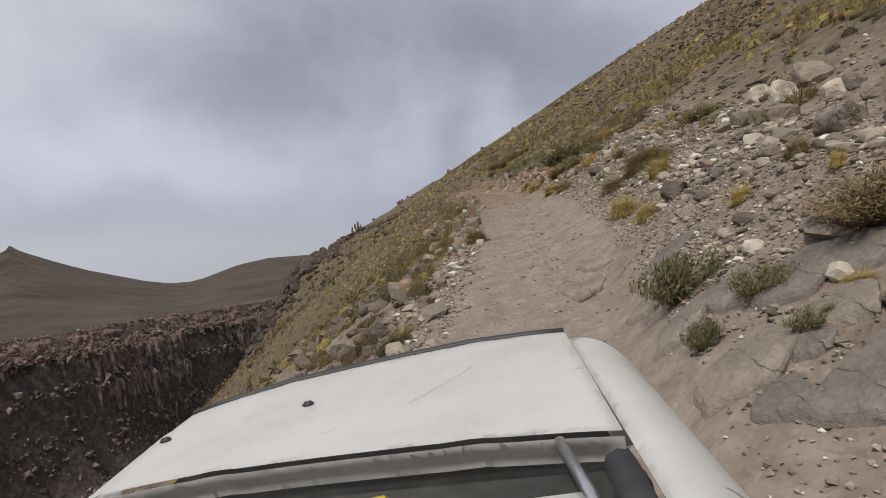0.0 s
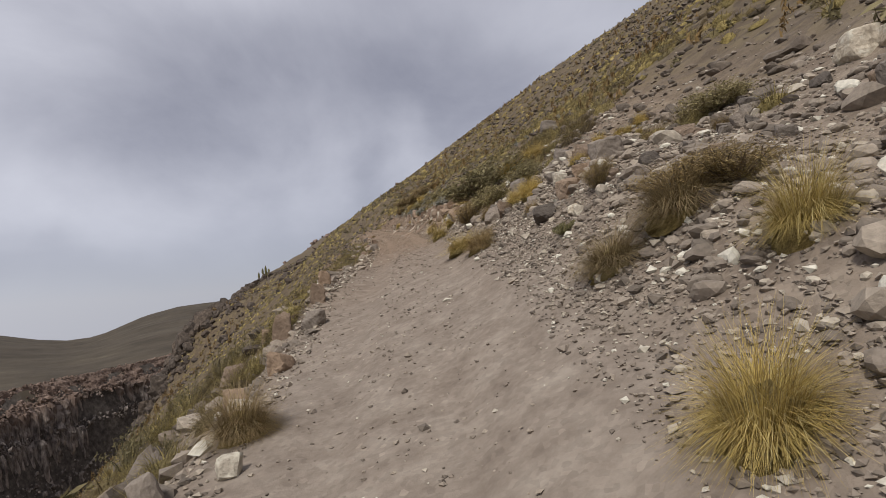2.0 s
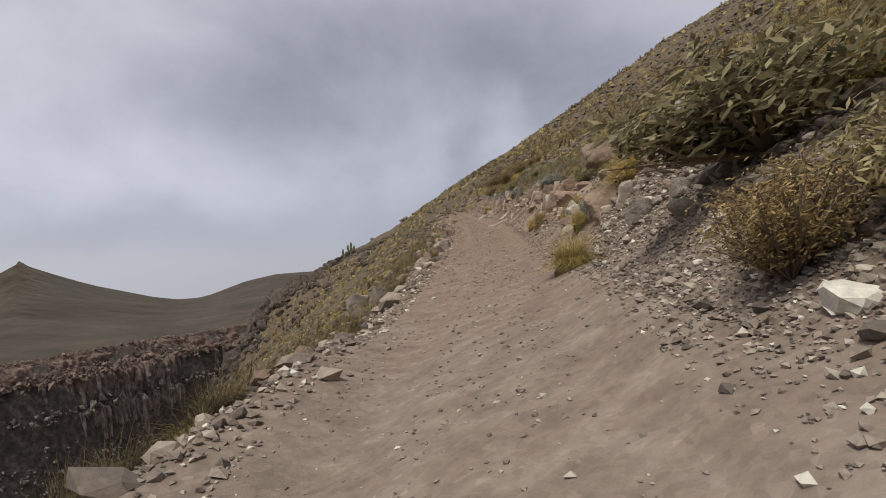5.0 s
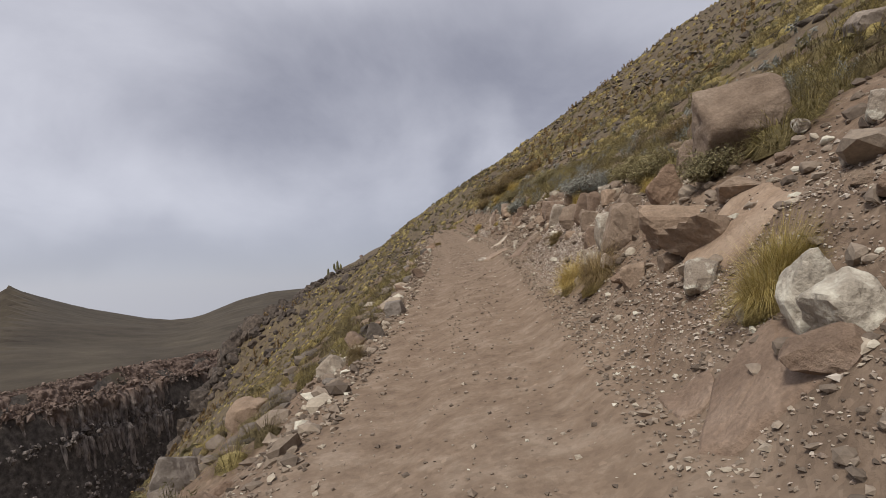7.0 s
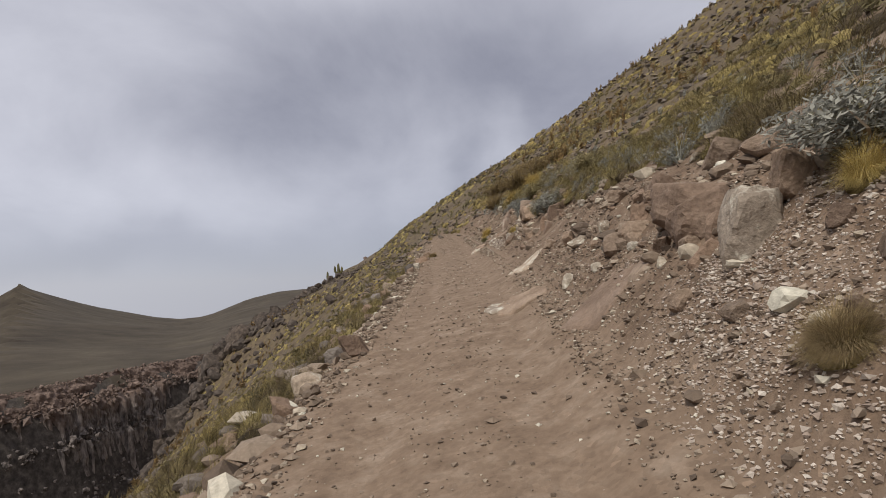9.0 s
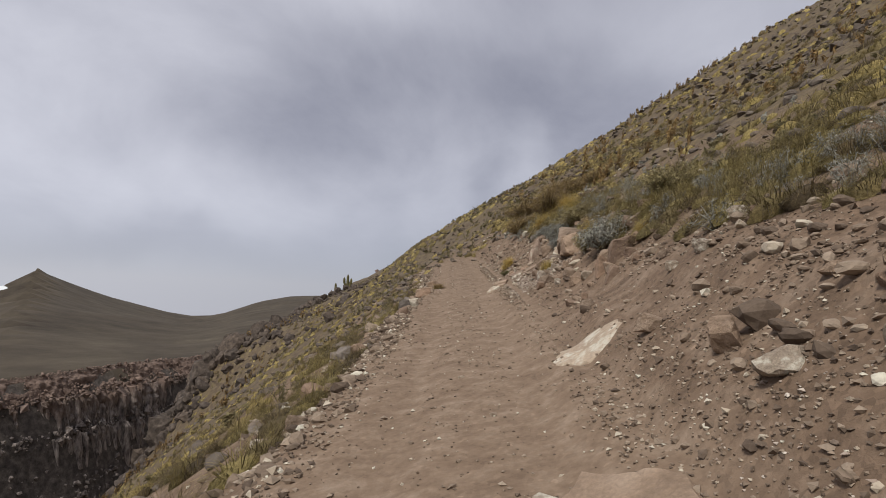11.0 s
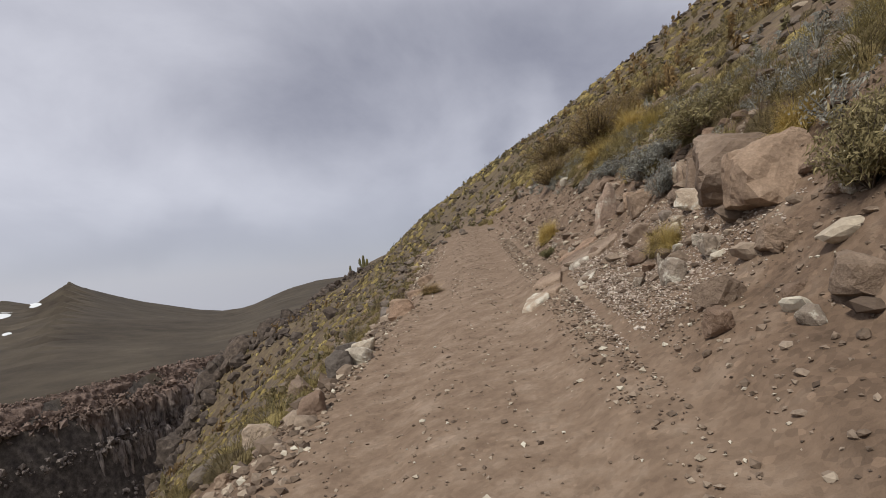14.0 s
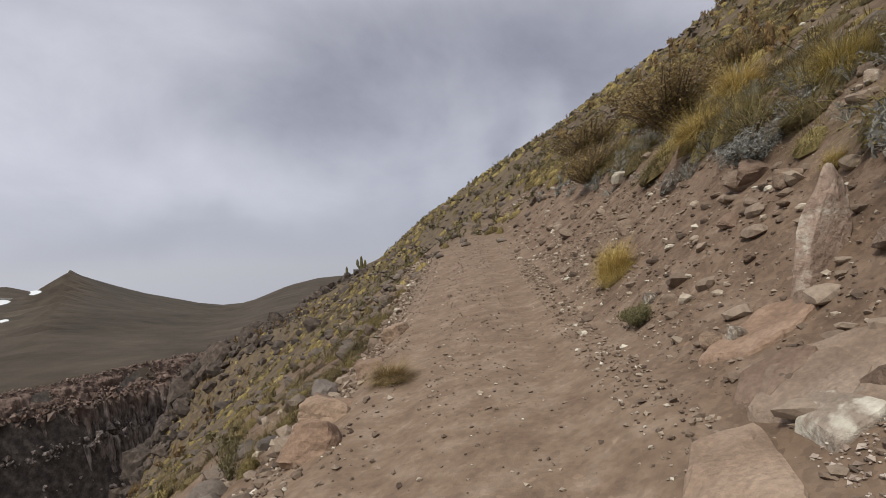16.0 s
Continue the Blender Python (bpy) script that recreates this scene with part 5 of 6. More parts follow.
strew_plants("scrub", x, y, rng.uniform(0.35, 0.85, len(x)), rng.uniform(0.3, 0.6, len(x)), bushes, bushes_far, SILVER, "blue-grey leafy scrub along the top of the cut bank")
# a rockier band runs up to the skyline
x, y, u = strewn(rng, 9000, -5, 230, lambda n, y: 16 + rng.uniform(0, 1, n) ** 1.3 * 80, lambda x, y, u: patch(x, y, 11, 53.0))
strew_rocks(x, y, 0.25 + rng.gamma(1.3, 0.26, len(x)), "dark broken rocks of the upper hillside")
x, y, u = strewn(rng, 3200, 55, 150, lambda n, y: 7 + rng.uniform(0, 1, n) ** 1.3 * 45, lambda x, y, u: np.clip(2.2 * wobble(x, y, 8, 57.0), 0, 1))
strew_rocks(x, y, 0.3 + rng.gamma(1.4, 0.22, len(x)), "dark broken rocks cropping out below the skyline")
# past the bend nothing is graded: the same growth runs right across
x, y, u = strewn(rng, 2600, 84, 240, lambda n, y: rng.uniform(-8, 14, n), lambda x, y, u: np.clip(1.4 * patch(x, y, 6, 66.0), 0, 1))
strew_plants("bunch_grass", x, y, rng.uniform(0.4, 0.95, len(x)), rng.uniform(0.22, 0.5, len(x)), tufts, tufts_far, STRAW_FAR, "yellow bunch grass past the bend of the track")
x, y, u = strewn(rng, 900, 84, 240, lambda n, y: rng.uniform(-8, 14, n))
strew_plants("scrub", x, y, rng.uniform(0.4, 1.0, len(x)), rng.uniform(0.3, 0.8, len(x)), bushes, bushes_far, OLIVE_FAR, "low scrub past the bend of the track")
x, y, u = strewn(rng, 2200, 82, 230, lambda n, y: rng.uniform(-8, 14, n))
strew_rocks(x, y, 0.2 + rng.gamma(1.3, 0.17, len(x)), "dark rocks past the bend of the track")


# blocks of the cut bank, a few shapes used again and again
def bank_blocks():
    g = np.random.default_rng(77)
    shapes = {}
    for kind in ("tan", "red", "grey", "pale", "dark"):
        shapes[kind] = [mesh_of("block", *stone_shape(g, 3, 1, g.uniform(0.7, 1.0), g.uniform(0.5, 0.9), planes=8, sharp=40), ROCKS[kind], False) for _ in range(5)]

    def drop(n, y0, y1, u0, u1, lo, hi, kinds, words):
        for _ in range(n):
            y, w = g.uniform(y0, y1), lo + (hi - lo) * g.uniform(0, 1) ** 2.2
            x, kind = float(track_x(np.array([y]))[0]) + u0 + (u1 - u0) * g.uniform(0, 1) ** 1.4, kinds[g.integers(0, len(kinds))]
            ob = new("block" if w > 0.3 else "stone", shapes[kind][g.integers(0, 5)])
            ob.matrix_world = pose(x, y, gz(x, y) - 0.16 * w, g.uniform(-14, 14), g.uniform(-14, 14), g.uniform(0, 360)) @ Matrix.Diagonal((w, w, w, 1))
            tagged(ob, words, "rock", "blocks of the bank")

    drop(110, -2, 24, 1.8, 6.0, 0.16, 0.5, ("grey", "grey", "dark", "tan"), "angular grey block lying on the scree bank")
    drop(150, 22, 68, 1.7, 4.6, 0.16, 0.45, ("tan", "red", "red", "tan", "pale"), "broken reddish tuff block in the cut bank")
    drop(80, -3, 72, -2.1, -3.4, 0.18, 0.55, ("grey", "tan", "red", "dark"), "broken block on the outer edge of the track")


bank_blocks()


# ---- the basalt wall across the canyon ----
def make_cliff():
    m = Mat("columnar basalt", 0.95)
    rust = m.span(m.math("ADD", m.axis("Z"), m.math("MULTIPLY", m.noise(0.06, 4), 26.0)), -58.0, -46.0)
    # upright streaks put the columns' lit faces and shaded joints into the colour
    dark = m.ramp(m.noise(0.4, 6, 0.7, m.stretch(1, 1, 0.3)), (0.36, (0.04, 0.034, 0.03)), (0.47, (0.14, 0.117, 0.104)), (0.6, (0.3, 0.258, 0.228)))
    top = m.ramp(m.noise(0.3, 6, 0.62), (0.3, (0.085, 0.058, 0.045)), (0.5, (0.165, 0.115, 0.09)), (0.72, (0.26, 0.195, 0.158)))
    c = m.mix(rust, dark, top)
    m.bump((m.noise(0.5, 6, 0.65, m.stretch(1, 1, 0.35)), 0.8, 1.2))
    return m.done(c)


def build_cliff():
    rng = np.random.default_rng(11)
    mat = make_cliff()
    s = np.arange(60, 780, 0.6)
    # tiers of fluted columns between ledges, from the rim down to the talus
    tiers = ((-11, -30, 5.0), (-30, -58, 9.5), (-58, -96, 15.0))
    rows_xyz = []
    back = rim_x(s)
    # a rusty rubble slope lies over the columns
    for h in np.linspace(0, 1, 16):
        rough = 2.2 * wobble(s, 0 * s + 19 * h, 6, 17.0, 4) * min(1, 4 * h)
        rows_xyz.append(np.stack([back - 3 + 9 * h + 1.0 * rough, s, RIM_Z + 0.6 - 12 * h + rough], -1))
    for t, (top, foot, out) in enumerate(tiers):
        edges = np.cumsum(rng.uniform(1.2, 4.4 + t, 640)) + 50
        k = np.searchsorted(edges, s)
        f = (s - edges[k - 1]) / (edges[k] - edges[k - 1])
        push, lift = rng.normal(0, 1.0 + 0.4 * t, 660)[k], rng.normal(0, 2.2, 660)[k]
        bay = 6 * wobble(s, 0 * s + t, 42, 15.0) + 4 * wobble(s, 0 * s + t, 12, 16.0)
        wavy = 7 * wobble(s, 0 * s + t, 30, 12.0)
        zt, zb = RIM_Z + top + 0.45 * (lift + wavy) + 0 * s, RIM_Z + foot + 0.45 * wavy
        for h in np.linspace(0, 1, 10):
            breaks = rng.normal(0, 0.45, 660)[k]
            x = back + out + bay + push + 3.0 * (1 - np.abs(2 * f - 1) ** 5) + breaks + 1.6 * h
            rows_xyz.append(np.stack([x - (1.5 if h == 0 else 0), s, zt + (zb - zt) * h], -1))
    ny, nx = len(rows_xyz), len(s)
    q = (np.arange(ny - 1)[:, None] * nx + np.arange(nx - 1)[None, :]).ravel()
    vs, fs = np.concatenate(rows_xyz), np.stack([q, q + nx, q + nx + 1, q + 1], -1)
    ob = new("canyon_wall", mesh_of("canyon_wall", vs, fs, mat, False))
    tagged(ob, "dark columnar basalt cliff with a rusty rim across the canyon", "cliff", kind="structure")
    # blocks lodged on the ledges between the tiers
    for top, foot, out in tiers:
        y = rng.uniform(60, 560, 1500)
        x = rim_x(y) + out + rng.normal(1.5, 2.6, len(y))
        scatter_stones("ledge_blocks", rng, x, y, 0.8 + rng.gamma(1.4, 1.0, len(y)), 0, mat, "basalt blocks lodged on the ledges of the canyon wall", flat=1.0, z=RIM_Z + top + rng.normal(0, 2.0, len(y)))
    # fallen blocks on the talus below
    y = rng.uniform(60, 560, 9000)
    x = rim_x(y) + 16 + rng.gamma(1.6, 26, len(y))
    scatter_stones("talus", rng, x, y, 0.8 + rng.gamma(1.2, 1.1, len(x)), 0, mat, "dark basalt blocks fallen below the canyon wall", flat=0.9, sink=0.2)
    y = rng.uniform(60, 600, 6500)
    h = rng.uniform(-0.6, 1.0, len(y))
    x, z = rim_x(y) - 3 + 9 * h, RIM_Z + 0.4 - 12 * np.clip(h, 0, 1)
    scatter_stones("rim_rocks", rng, x, y, 0.5 + rng.gamma(1.2, 0.55, len(x)), 0, mat, "rusty rocks on the rubble slope under the canyon rim", flat=0.9, sink=0.1, z=z)


def build_outcrops():
    """Dark crags where the near slope breaks off into the canyon."""
    rng = np.random.default_rng(23)
    x, y, u = strewn(rng, 1000, 128, 190, lambda n, y: -LIP + rng.normal(-1.5, 5.0, n), lambda x, y, u: patch(x, y, 8, 91.0))
    scatter_stones("crag", rng, x, y, 0.6 + rng.gamma(1.4, 0.55, len(x)), 2, CRAG, "dark broken crags at the break of the slope", flat=0.95, sink=0.3, sharp=60)
    x, y, u = strewn(rng, 520, 132, 154, lambda n, y: -LIP - 2 + rng.normal(-2, 4.0, n))
    scatter_stones("crag", rng, x, y, 1.0 + rng.gamma(1.3, 0.5, len(x)), 2, CRAG, "dark broken crags at the break of the slope", flat=1.1, sink=0.3, sharp=60)
    x, y, u = strewn(rng, 500, 100, 220, lambda n, y: -10 - rng.uniform(0, 1, n) * 32, lambda x, y, u: patch(x, y, 12, 92.0) ** 2)
    scatter_stones("crag", rng, x, y, 0.6 + rng.gamma(1.5, 0.4, len(x)), 1, CRAG, "dark rocks cropping out of the slope", flat=0.9, sink=0.3, sharp=60)
    # rusty shrubs at the foot of the crags
    x, y, u = strewn(rng, 120, 100, 150, lambda n, y: -LIP + rng.normal(0, 9.0, n))
    strew_plants("scrub", x, y, rng.uniform(0.8, 2.0, len(x)), rng.uniform(1.0, 2.2, len(x)), bushes, bushes_far, RUSTY_FAR, "rusty brown shrubs at the foot of the crags")


CRAG = make_rock("dark crag", (0.035, 0.027, 0.023), (0.08, 0.062, 0.052), (0.16, 0.128, 0.107), by="island")

def cactus(x, y, columns, seed):
    """A column cactus: ribbed upright stems from one foot."""
    rng = np.random.default_rng(seed)
    thing = new("cactus")
    thing.location = (x, y, gz(x, y) - 0.1)
    tagged(thing, "grey-green column cactus standing on the ridge", "cactus", "cacti on the ridge")
    for dx, dy, r, h in columns:
        ring, rows = 16, 9
        vs = []
        for k in range(rows):
            t = k / (rows - 1)
            fat = r * (0.75 + 0.25 * math.sin(math.pi * min(1, t * 1.1))) * math.sqrt(max(0.02, 1 - max(0, t - 0.8) ** 2 / 0.042))
            for i in range(ring):
                a = 2 * math.pi * i / ring
                q = fat * (1 if i % 2 else 0.78) * rng.uniform(0.95, 1.05)
                vs.append((dx * (0.3 + 0.7 * min(1, 2 * t)) + q * math.cos(a), dy + q * math.sin(a), h * t))
        fs = [(k * ring + i, k * ring + (i + 1) % ring, (k + 1) * ring + (i + 1) % ring, (k + 1) * ring + i) for k in range(rows - 1) for i in range(ring)]
        new("stem", mesh_of("stem", vs, fs, HERB, False)).parent = thing


build_cliff()
build_outcrops()
cactus(-34.5, 205, ((0, 0, 0.34, 3.0), (0.6, 0.1, 0.28, 1.1)), 3)
cactus(-35.6, 225, ((0, 0, 0.42, 3.9), (-1.1, 0.1, 0.4, 3.0), (1.1, -0.2, 0.4, 2.8), (0.2, 0.5, 0.36, 2.0)), 4)


# ---- the white off-road car, standing at the foot of the climb ----
def part(name, bm, mat, parent, label=""):
    me = bpy.data.meshes.new(name)
    bm.normal_update()
    bm.to_mesh(me)
    bm.free()
    me.polygons.foreach_set("use_smooth", np.full(len(me.polygons), True))
    me.materials.append(mat)
    ob = new(name, me)
    ob.parent = parent
    return tagged(ob, label)


def sheet(fn, nu, nv, thick=0.0):
    """A bent panel: fn(u, v), both 0 to 1, gives its points; thick: metres downwards."""
    bm = bmesh.new()
    top = [[bm.verts.new(fn(i / nu, j / nv)) for j in range(nv + 1)] for i in range(nu + 1)]
    for i in range(nu):
        for j in range(nv):
            bm.faces.new((top[i][j], top[i + 1][j], top[i + 1][j + 1], top[i][j + 1]))
    if thick:
        bmesh.ops.solidify(bm, geom=bm.faces[:], thickness=thick)
    bmesh.ops.recalc_face_normals(bm, faces=bm.faces[:])
    return bm


def box(x0, x1, y0, y1, z0, z1, bevel=0.01):
    bm = bmesh.new()
    bmesh.ops.create_cube(bm, size=1.0)
    for v in bm.verts:
        v.co = ((x0 + x1) / 2 + v.co.x * (x1 - x0), (y0 + y1) / 2 + v.co.y * (y1 - y0), (z0 + z1) / 2 + v.co.z * (z1 - z0))
    bmesh.ops.bevel(bm, geom=bm.edges[:], offset=bevel, segments=2, affect="EDGES")
    return bm


def lathe(profile, x, y, z, n=28):
    """A ring round an axle along x through (x, y, z); profile: pairs of along, radius."""
    bm = bmesh.new()
    rings = [[bm.verts.new((x + a, y + r * math.cos(2 * math.pi * k / n), z + r * math.sin(2 * math.pi * k / n))) for a, r in profile] for k in range(n)]
    for k in range(n):
        for i in range(len(profile) - 1):
            bm.faces.new((rings[k][i], rings[(k + 1) % n][i], rings[(k + 1) % n][i + 1], rings[k][i + 1]))
    bmesh.ops.recalc_face_normals(bm, faces=bm.faces[:])
    return bm


def rod(points, r, n=8):
    bm = bmesh.new()
    rings = []
    for i, p in enumerate(points):
        d = (Vector(points[min(i + 1, len(points) - 1)]) - Vector(points[max(i - 1, 0)])).normalized()
        q = Vector((0, 0, 1)).rotation_difference(d)
        rings.append([bm.verts.new(Vector(p) + q @ Vector((r * math.cos(2 * math.pi * k / n), r * math.sin(2 * math.pi * k / n), 0))) for k in range(n)])
    for a, b in zip(rings, rings[1:]):
        for k in range(n):
            bm.faces.new((a[k], a[(k + 1) % n], b[(k + 1) % n], b[k]))
    bm.faces.new(rings[0][::-1])
    bm.faces.new(rings[-1])
    return bm


def make_paint():
    m = Mat("dusty white car paint", 0.35)
    m.b.inputs["Coat Weight"].default_value, m.b.inputs["Coat Roughness"].default_value = 0.35, 0.2
    dust = m.noise(2.2, 6, 0.65)
    c = m.ramp(dust, (0.35, (0.86, 0.855, 0.83)), (0.55, (0.82, 0.81, 0.775)), (0.75, (0.72, 0.69, 0.63)))
    scratch = m.span(m.noise(9, 2, 0.5, m.stretch(0.5, 4.0, 1)), 0.74, 0.78)
    return m.done(m.mix(scratch, c, (0.42, 0.38, 0.33)), m.span(dust, 0.3, 0.75, 0.28, 0.6))


def plain_mat(name, color, rough, metal=0.0):
    m = Mat(name, rough, metal)
    return m.done(m.mix(m.span(m.noise(14, 5, 0.6), 0.3, 0.8), color, tuple(min(1, v * 1.35 + 0.02) for v in color)))


def build_car():
    paint, black = make_paint(), plain_mat("black rubber and plastic", (0.018, 0.018, 0.02), 0.6)
    tray, chrome = plain_mat("dusty engine bay with gap shade", (0.03, 0.029, 0.027), 0.8), plain_mat("worn bright metal", (0.6, 0.6, 0.6), 0.3, 1.0)
    yellow, grey = plain_mat("yellow plastic", (0.55, 0.42, 0.05), 0.5), plain_mat("grey trim and shaded lip", (0.3, 0.29, 0.28), 0.7)
    glass = Mat("tinted glass", 0.04)
    glass.b.inputs["Transmission Weight"].default_value = 0.9
    glass = glass.done((0.55, 0.6, 0.6))
    lens = Mat("clear lamp lens", 0.08)
    lens.b.inputs["Transmission Weight"].default_value = 0.6
    lens = lens.done((0.85, 0.85, 0.85))
    car = new("off_road_car")
    tagged(car, "dusty white off-road car standing tilted on the dirt track", "car")
    C, W = -0.5, 0.69  # centre line and half width of the bonnet
    z_h = 1.235

    def bonnet(u, v):
        x = (2 * u - 1) * W * (1 if u > 0.5 else 1 + 0.26 * (0.5 - u))
        y = 1.3 + 0.3 * (1 - u) + v * (0.88 + 0.05 * (1 - (2 * u - 1) ** 2) - 0.24 * (1 - u))
        return C + x, y, z_h - 0.012 * (x / W) ** 4 - 0.01 * (x / W) ** 2 - 0.015 * v**3 + 0.004 * math.exp(-(((abs(x) - 0.36) / 0.05) ** 2))

    hood = part("bonnet", sheet(bonnet, 40, 24, 0.022), paint, car, "dusty white bonnet with a long scratch")
    part("front_seal", rod([(bonnet(u / 12, 1.0)[0], bonnet(u / 12, 1.0)[1] + 0.012, bonnet(u / 12, 1.0)[2] - 0.004) for u in range(13)], 0.017), black, hood, "black rubber strip along the bonnet edge")
    # the lip lies in shadow under the edge: its grey carries that shade
    part("rear_lip", sheet(lambda u, v: (bonnet(u, 0)[0], bonnet(u, 0)[1] - 0.004 + 0.02 * v, bonnet(u, 0)[2] - 0.012 - 0.07 * v), 30, 3, 0.004), grey, hood, "folded rear lip of the bonnet, its shadow coloured in grey")
    for u in (0.36, 0.03):
        x, y, z = bonnet(u, 0.53)
        part("washer_nozzle", box(x - 0.018, x + 0.018, y - 0.012, y + 0.012, z - 0.004, z + 0.014, 0.006), black, hood, "small black washer nozzle")
    x0, y0, z0 = bonnet(0.62, 0.34)
    part("scratch", sheet(lambda u, v: (x0 + 0.19 * u - 0.001 * v, y0 + 0.2 * u + 0.004 * v, bonnet(0.62 + 0.138 * u, 0.34 + 0.22 * u)[2] + 0.0035), 8, 1), grey, hood, "thin grey scratch")

    for side in (1, -1):
        def wing(u, v, s=side):
            x = W + (0.012 if s > 0 else 0.1) + 0.25 * math.sin(u * math.pi / 2)
            y = 0.75 + (1.42 - 0.42 * u * u) * v
            return C + s * x, y, z_h - 0.035 - 0.03 * v - 0.42 * (1 - math.cos(u * math.pi / 2)) ** 1.2

        fender = part("fender", sheet(wing, 14, 26, 0.01), paint, car)
        part("arch_trim", rod([(C + side * 0.945, 1.32 + 0.42 * math.cos(a), 0.38 + 0.42 * math.sin(a)) for a in np.linspace(0, math.pi, 18)], 0.022), black, fender)
    # a solid block fills the bay; its near-black colour is the gap's shade
    part("engine_bay", box(C - W, C + W, 0.98, 2.05, 0.75, z_h - 0.13, 0.02), tray, car, "dusty engine bay, shade of the gap in its dark colour")
    cowl = part("cowl", sheet(lambda u, v: (C + (2 * u - 1) * 0.6, 0.98 + 0.27 * v + 0.18 * (1 - u), z_h - 0.12 + 0.02 * math.sin(v * 3)), 20, 6, 0.02), paint, car, "white cowl panel under the windscreen")
    part("fluid_cap", box(C + 0.0, C + 0.12, 1.36, 1.39, z_h - 0.115, z_h - 0.095, 0.008), yellow, cowl, "yellow fluid cap")
    hinge = part("bonnet_hinge", rod([(C + 0.6, 1.0, z_h - 0.12), (C + 0.585, 1.12, z_h - 0.075), (C + 0.55, 1.34, z_h - 0.035)], 0.014), chrome, car, "bright metal bonnet hinge")
    part("bolt", lathe([(-0.01, 0.0), (-0.01, 0.016), (0.012, 0.016), (0.012, 0.0)], C + 0.56, 1.12, z_h - 0.085, 10), chrome, hinge)
    part("cowl_seal", rod([(C + 0.64, 0.92, z_h - 0.1), (C + 0.66, 1.05, z_h - 0.06), (C + 0.655, 1.2, z_h - 0.04)], 0.035), black, car, "black rubber cowl seal")
    for x in (-0.42, 0.2):
        arm = part("wiper", rod([(C + x + 0.42, 0.96, z_h - 0.06), (C + x + 0.2, 0.99, z_h - 0.04), (C + x - 0.1, 1.02, z_h - 0.055)], 0.011), black, car, "black wiper arm")
        part("wiper_blade", box(C + x - 0.38, C + x + 0.22, 0.99, 1.005, z_h - 0.075, z_h - 0.05, 0.003), black, arm)
    # cabin
    def screen(u, v):
        return C + (2 * u - 1) * (0.7 - 0.09 * v), 0.8 - 0.78 * v + 0.05 * (1 - (2 * u - 1) ** 2), z_h - 0.1 + 0.58 * v
    part("windscreen", sheet(screen, 16, 10, 0.006), glass, car)
    part("roof", sheet(lambda u, v: (C + (2 * u - 1) * 0.62, 0.04 - 2.75 * v, z_h + 0.5 + 0.035 * math.sin(math.pi * v) - 0.04 * (2 * u - 1) ** 4), 14, 16, 0.03), paint, car)
    part("floor_pan", box(C - 0.8, C + 0.8, -2.75, 2.0, 0.36, 0.48, 0.03), black, car)
    part("tailgate", sheet(lambda u, v: (C + (2 * u - 1) * (0.86 - 0.22 * max(0, v - 0.5) * 2), -2.78 + 0.08 * v, 0.45 + v * (z_h + 0.04)), 12, 12, 0.03), paint, car)
    part("rear_window", sheet(lambda u, v: (C + (2 * u - 1) * 0.55, -2.8 + 0.03 * v, z_h - 0.02 + 0.4 * v), 4, 4, 0.006), glass, car)
    part("bumper", box(C - 0.86, C + 0.86, 2.0, 2.2, 0.42, 0.68, 0.05), black, car, "black front bumper")
    part("bumper", box(C - 0.86, C + 0.86, -2.93, -2.78, 0.42, 0.64, 0.04), black, car, "black rear bumper")
    grille = part("grille", box(C - 0.5, C + 0.5, 2.04, 2.13, 0.72, 1.02, 0.02), black, car)
    for k in range(5):
        part("slat", box(C - 0.48, C + 0.48, 2.13, 2.145, 0.745 + 0.055 * k, 0.765 + 0.055 * k, 0.004), grey, grille)
    for s in (1, -1):
        part("headlight", box(C + s * 0.68 - 0.15, C + s * 0.68 + 0.15, 1.98, 2.12, 0.76, 0.98, 0.04), lens, car)
        part("tail_lamp", box(C + s * 0.8 - 0.06, C + s * 0.8 + 0.06, -2.83, -2.74, 0.8, 1.1, 0.02), plain_mat("red lamp glass", (0.4, 0.02, 0.02), 0.2), car)
        part("sill", box(C + s * 0.84 - 0.03, C + s * 0.84 + 0.03, -2.0, 0.86, 0.4, 0.52, 0.02), black, car)
        part("rear_quarter", sheet(lambda u, v, s=s: (C + s * (0.88 - 0.05 * v - 0.2 * max(0, v - 0.55)), -2.75 + 0.95 * u, 0.5 + 1.2 * v), 8, 10, 0.02), paint, car)
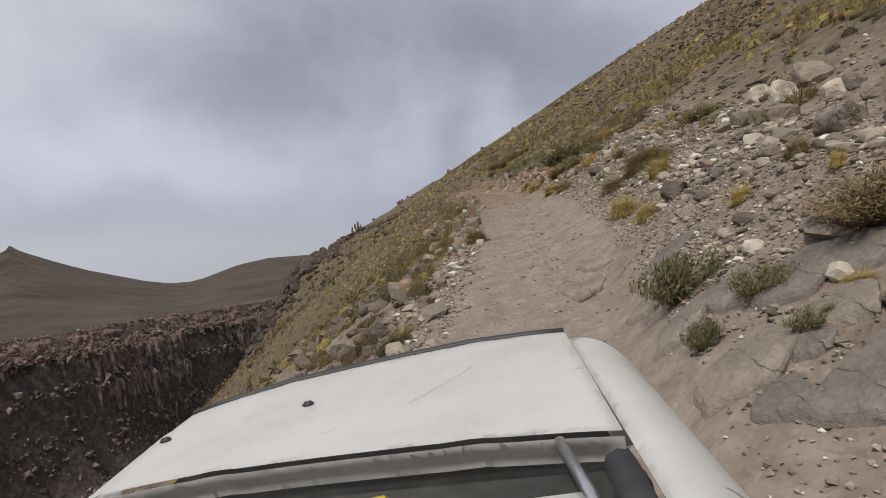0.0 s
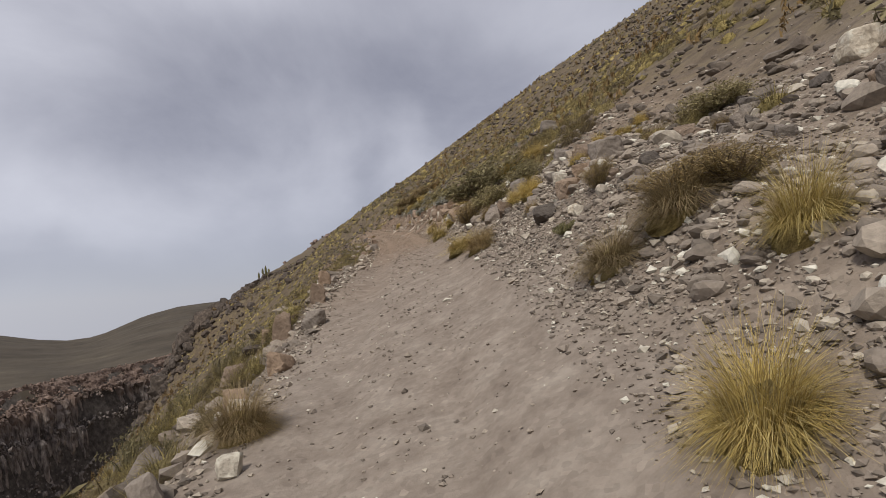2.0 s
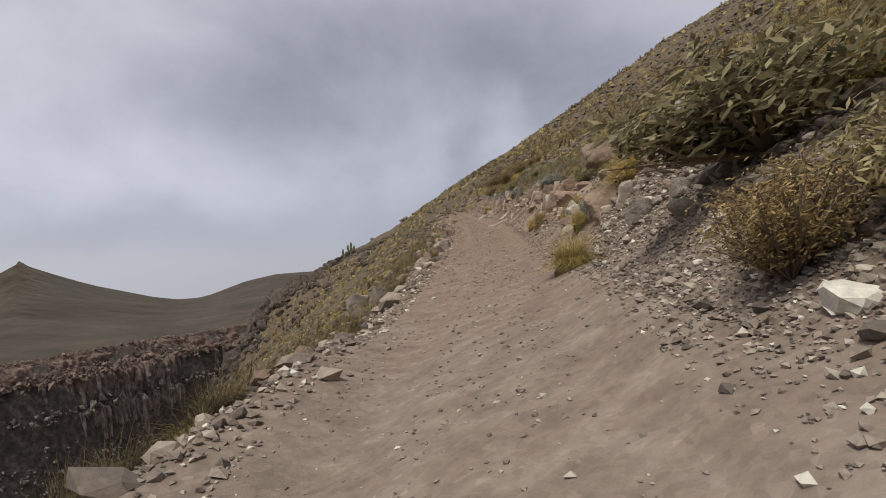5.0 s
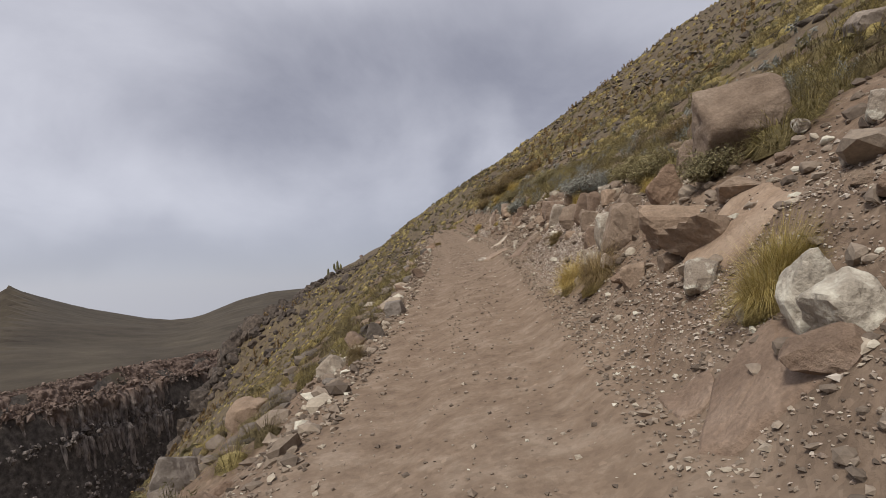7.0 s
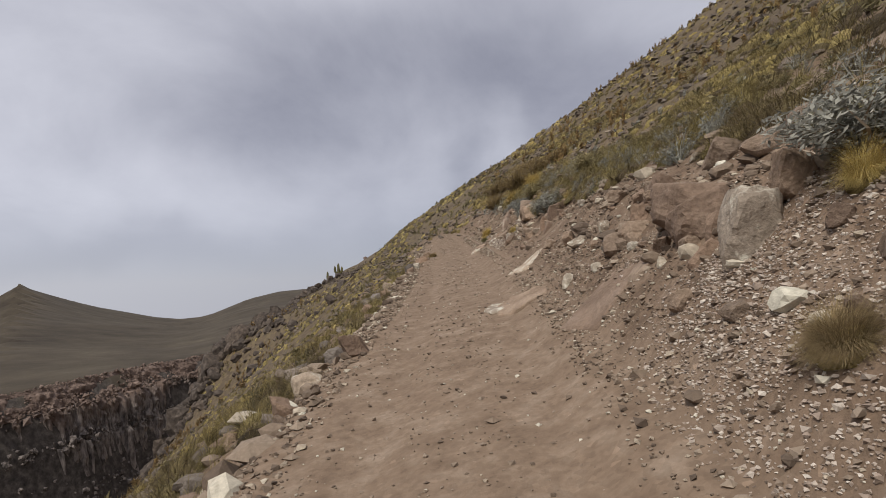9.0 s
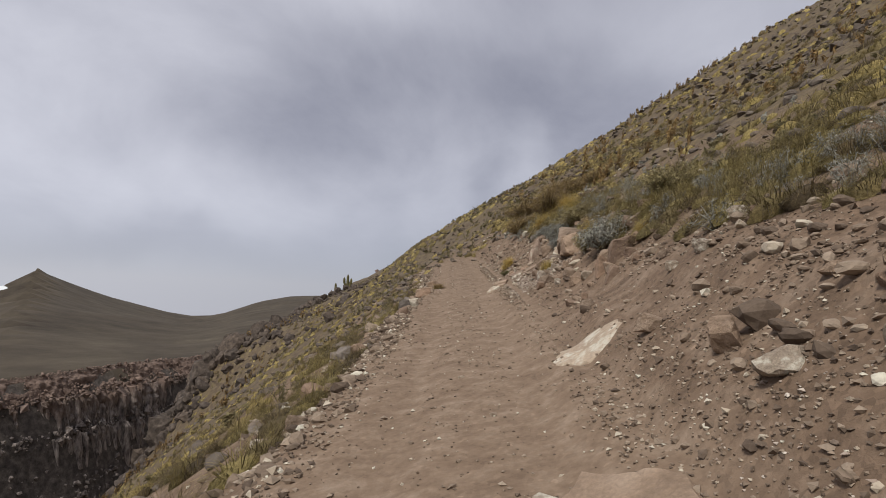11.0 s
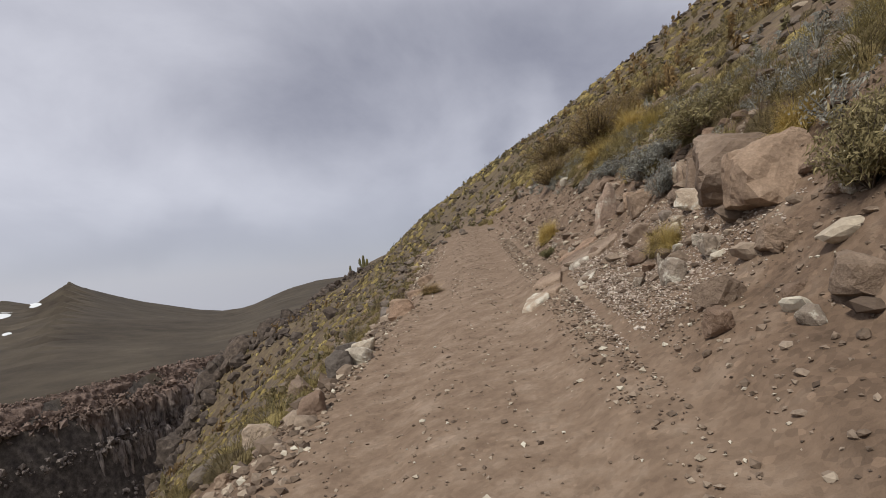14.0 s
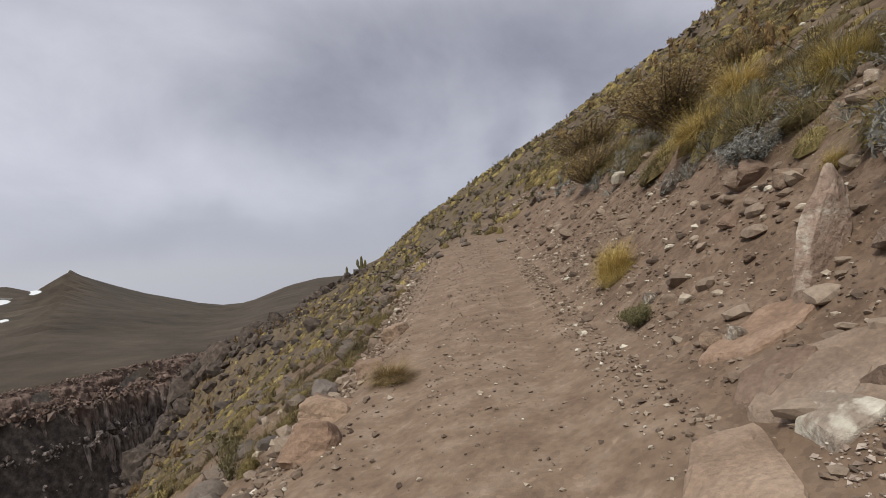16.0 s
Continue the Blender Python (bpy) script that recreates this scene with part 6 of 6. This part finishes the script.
        part("mirror", box(C + s * 1.0 - 0.09, C + s * 1.0 + 0.09, 0.42, 0.54, z_h - 0.02, z_h + 0.16, 0.04), black, car)
        part("windscreen_pillar", rod([(C + s * 0.72, 0.8, z_h - 0.1), (C + s * 0.66, 0.4, z_h + 0.2), (C + s * 0.61, 0.02, z_h + 0.5)], 0.035), paint, car)
        for y0, y1 in ((-0.28, 0.72), (-1.8, -0.3)):
            door = part("door", sheet(lambda u, v, s=s, a=y0, b=y1: (C + s * (0.88 - 0.05 * v * v), a + (b - a - 0.02) * u, 0.5 + (z_h - 0.55) * v), 8, 8, 0.03), paint, car)
            part("door_window", sheet(lambda u, v, s=s, a=y0, b=y1: (C + s * (0.82 - 0.19 * v), a + 0.04 + (b - a - 0.1 - (0.5 * v if b > 0 else 0)) * u, z_h - 0.04 + 0.46 * v), 4, 4, 0.006), glass, door)
            part("door_handle", box(C + s * 0.895 - 0.015, C + s * 0.895 + 0.015, y0 + 0.08, y0 + 0.24, z_h - 0.18, z_h - 0.14, 0.008), black, door)
        for y in (1.32, -1.55):
            x = C + s * 0.76
            wheel = part("wheel", lathe([(-0.08, 0.06), (-0.08, 0.2), (-0.1, 0.22), (0.1, 0.22), (0.07, 0.2), (0.05 * s, 0.06)], x, y, 0.36), grey, car, "grey steel wheel")
            part("tyre", lathe([(-0.09, 0.22), (-0.12, 0.25), (-0.12, 0.33), (-0.09, 0.365), (0.09, 0.365), (0.12, 0.33), (0.12, 0.25), (0.09, 0.22), (-0.09, 0.22)], x, y, 0.36, 36), black, wheel, "black off-road tyre")
            part("hub_cap", lathe([(0.06 * s, 0.0), (0.065 * s, 0.05), (0.03 * s, 0.06)], x, y, 0.36, 14), chrome, wheel)
    turn = pose(0, 0, 0, 0, 0, -2) @ pose(0, 0, 0, 7, 0, 0) @ pose(0, 0, 0, 0, -13, 0)
    car.matrix_world = Matrix.Translation(Vector((-0.242, -8.292, 1.355)) - turn @ Vector((0, 0, 1.85))) @ turn


build_car()
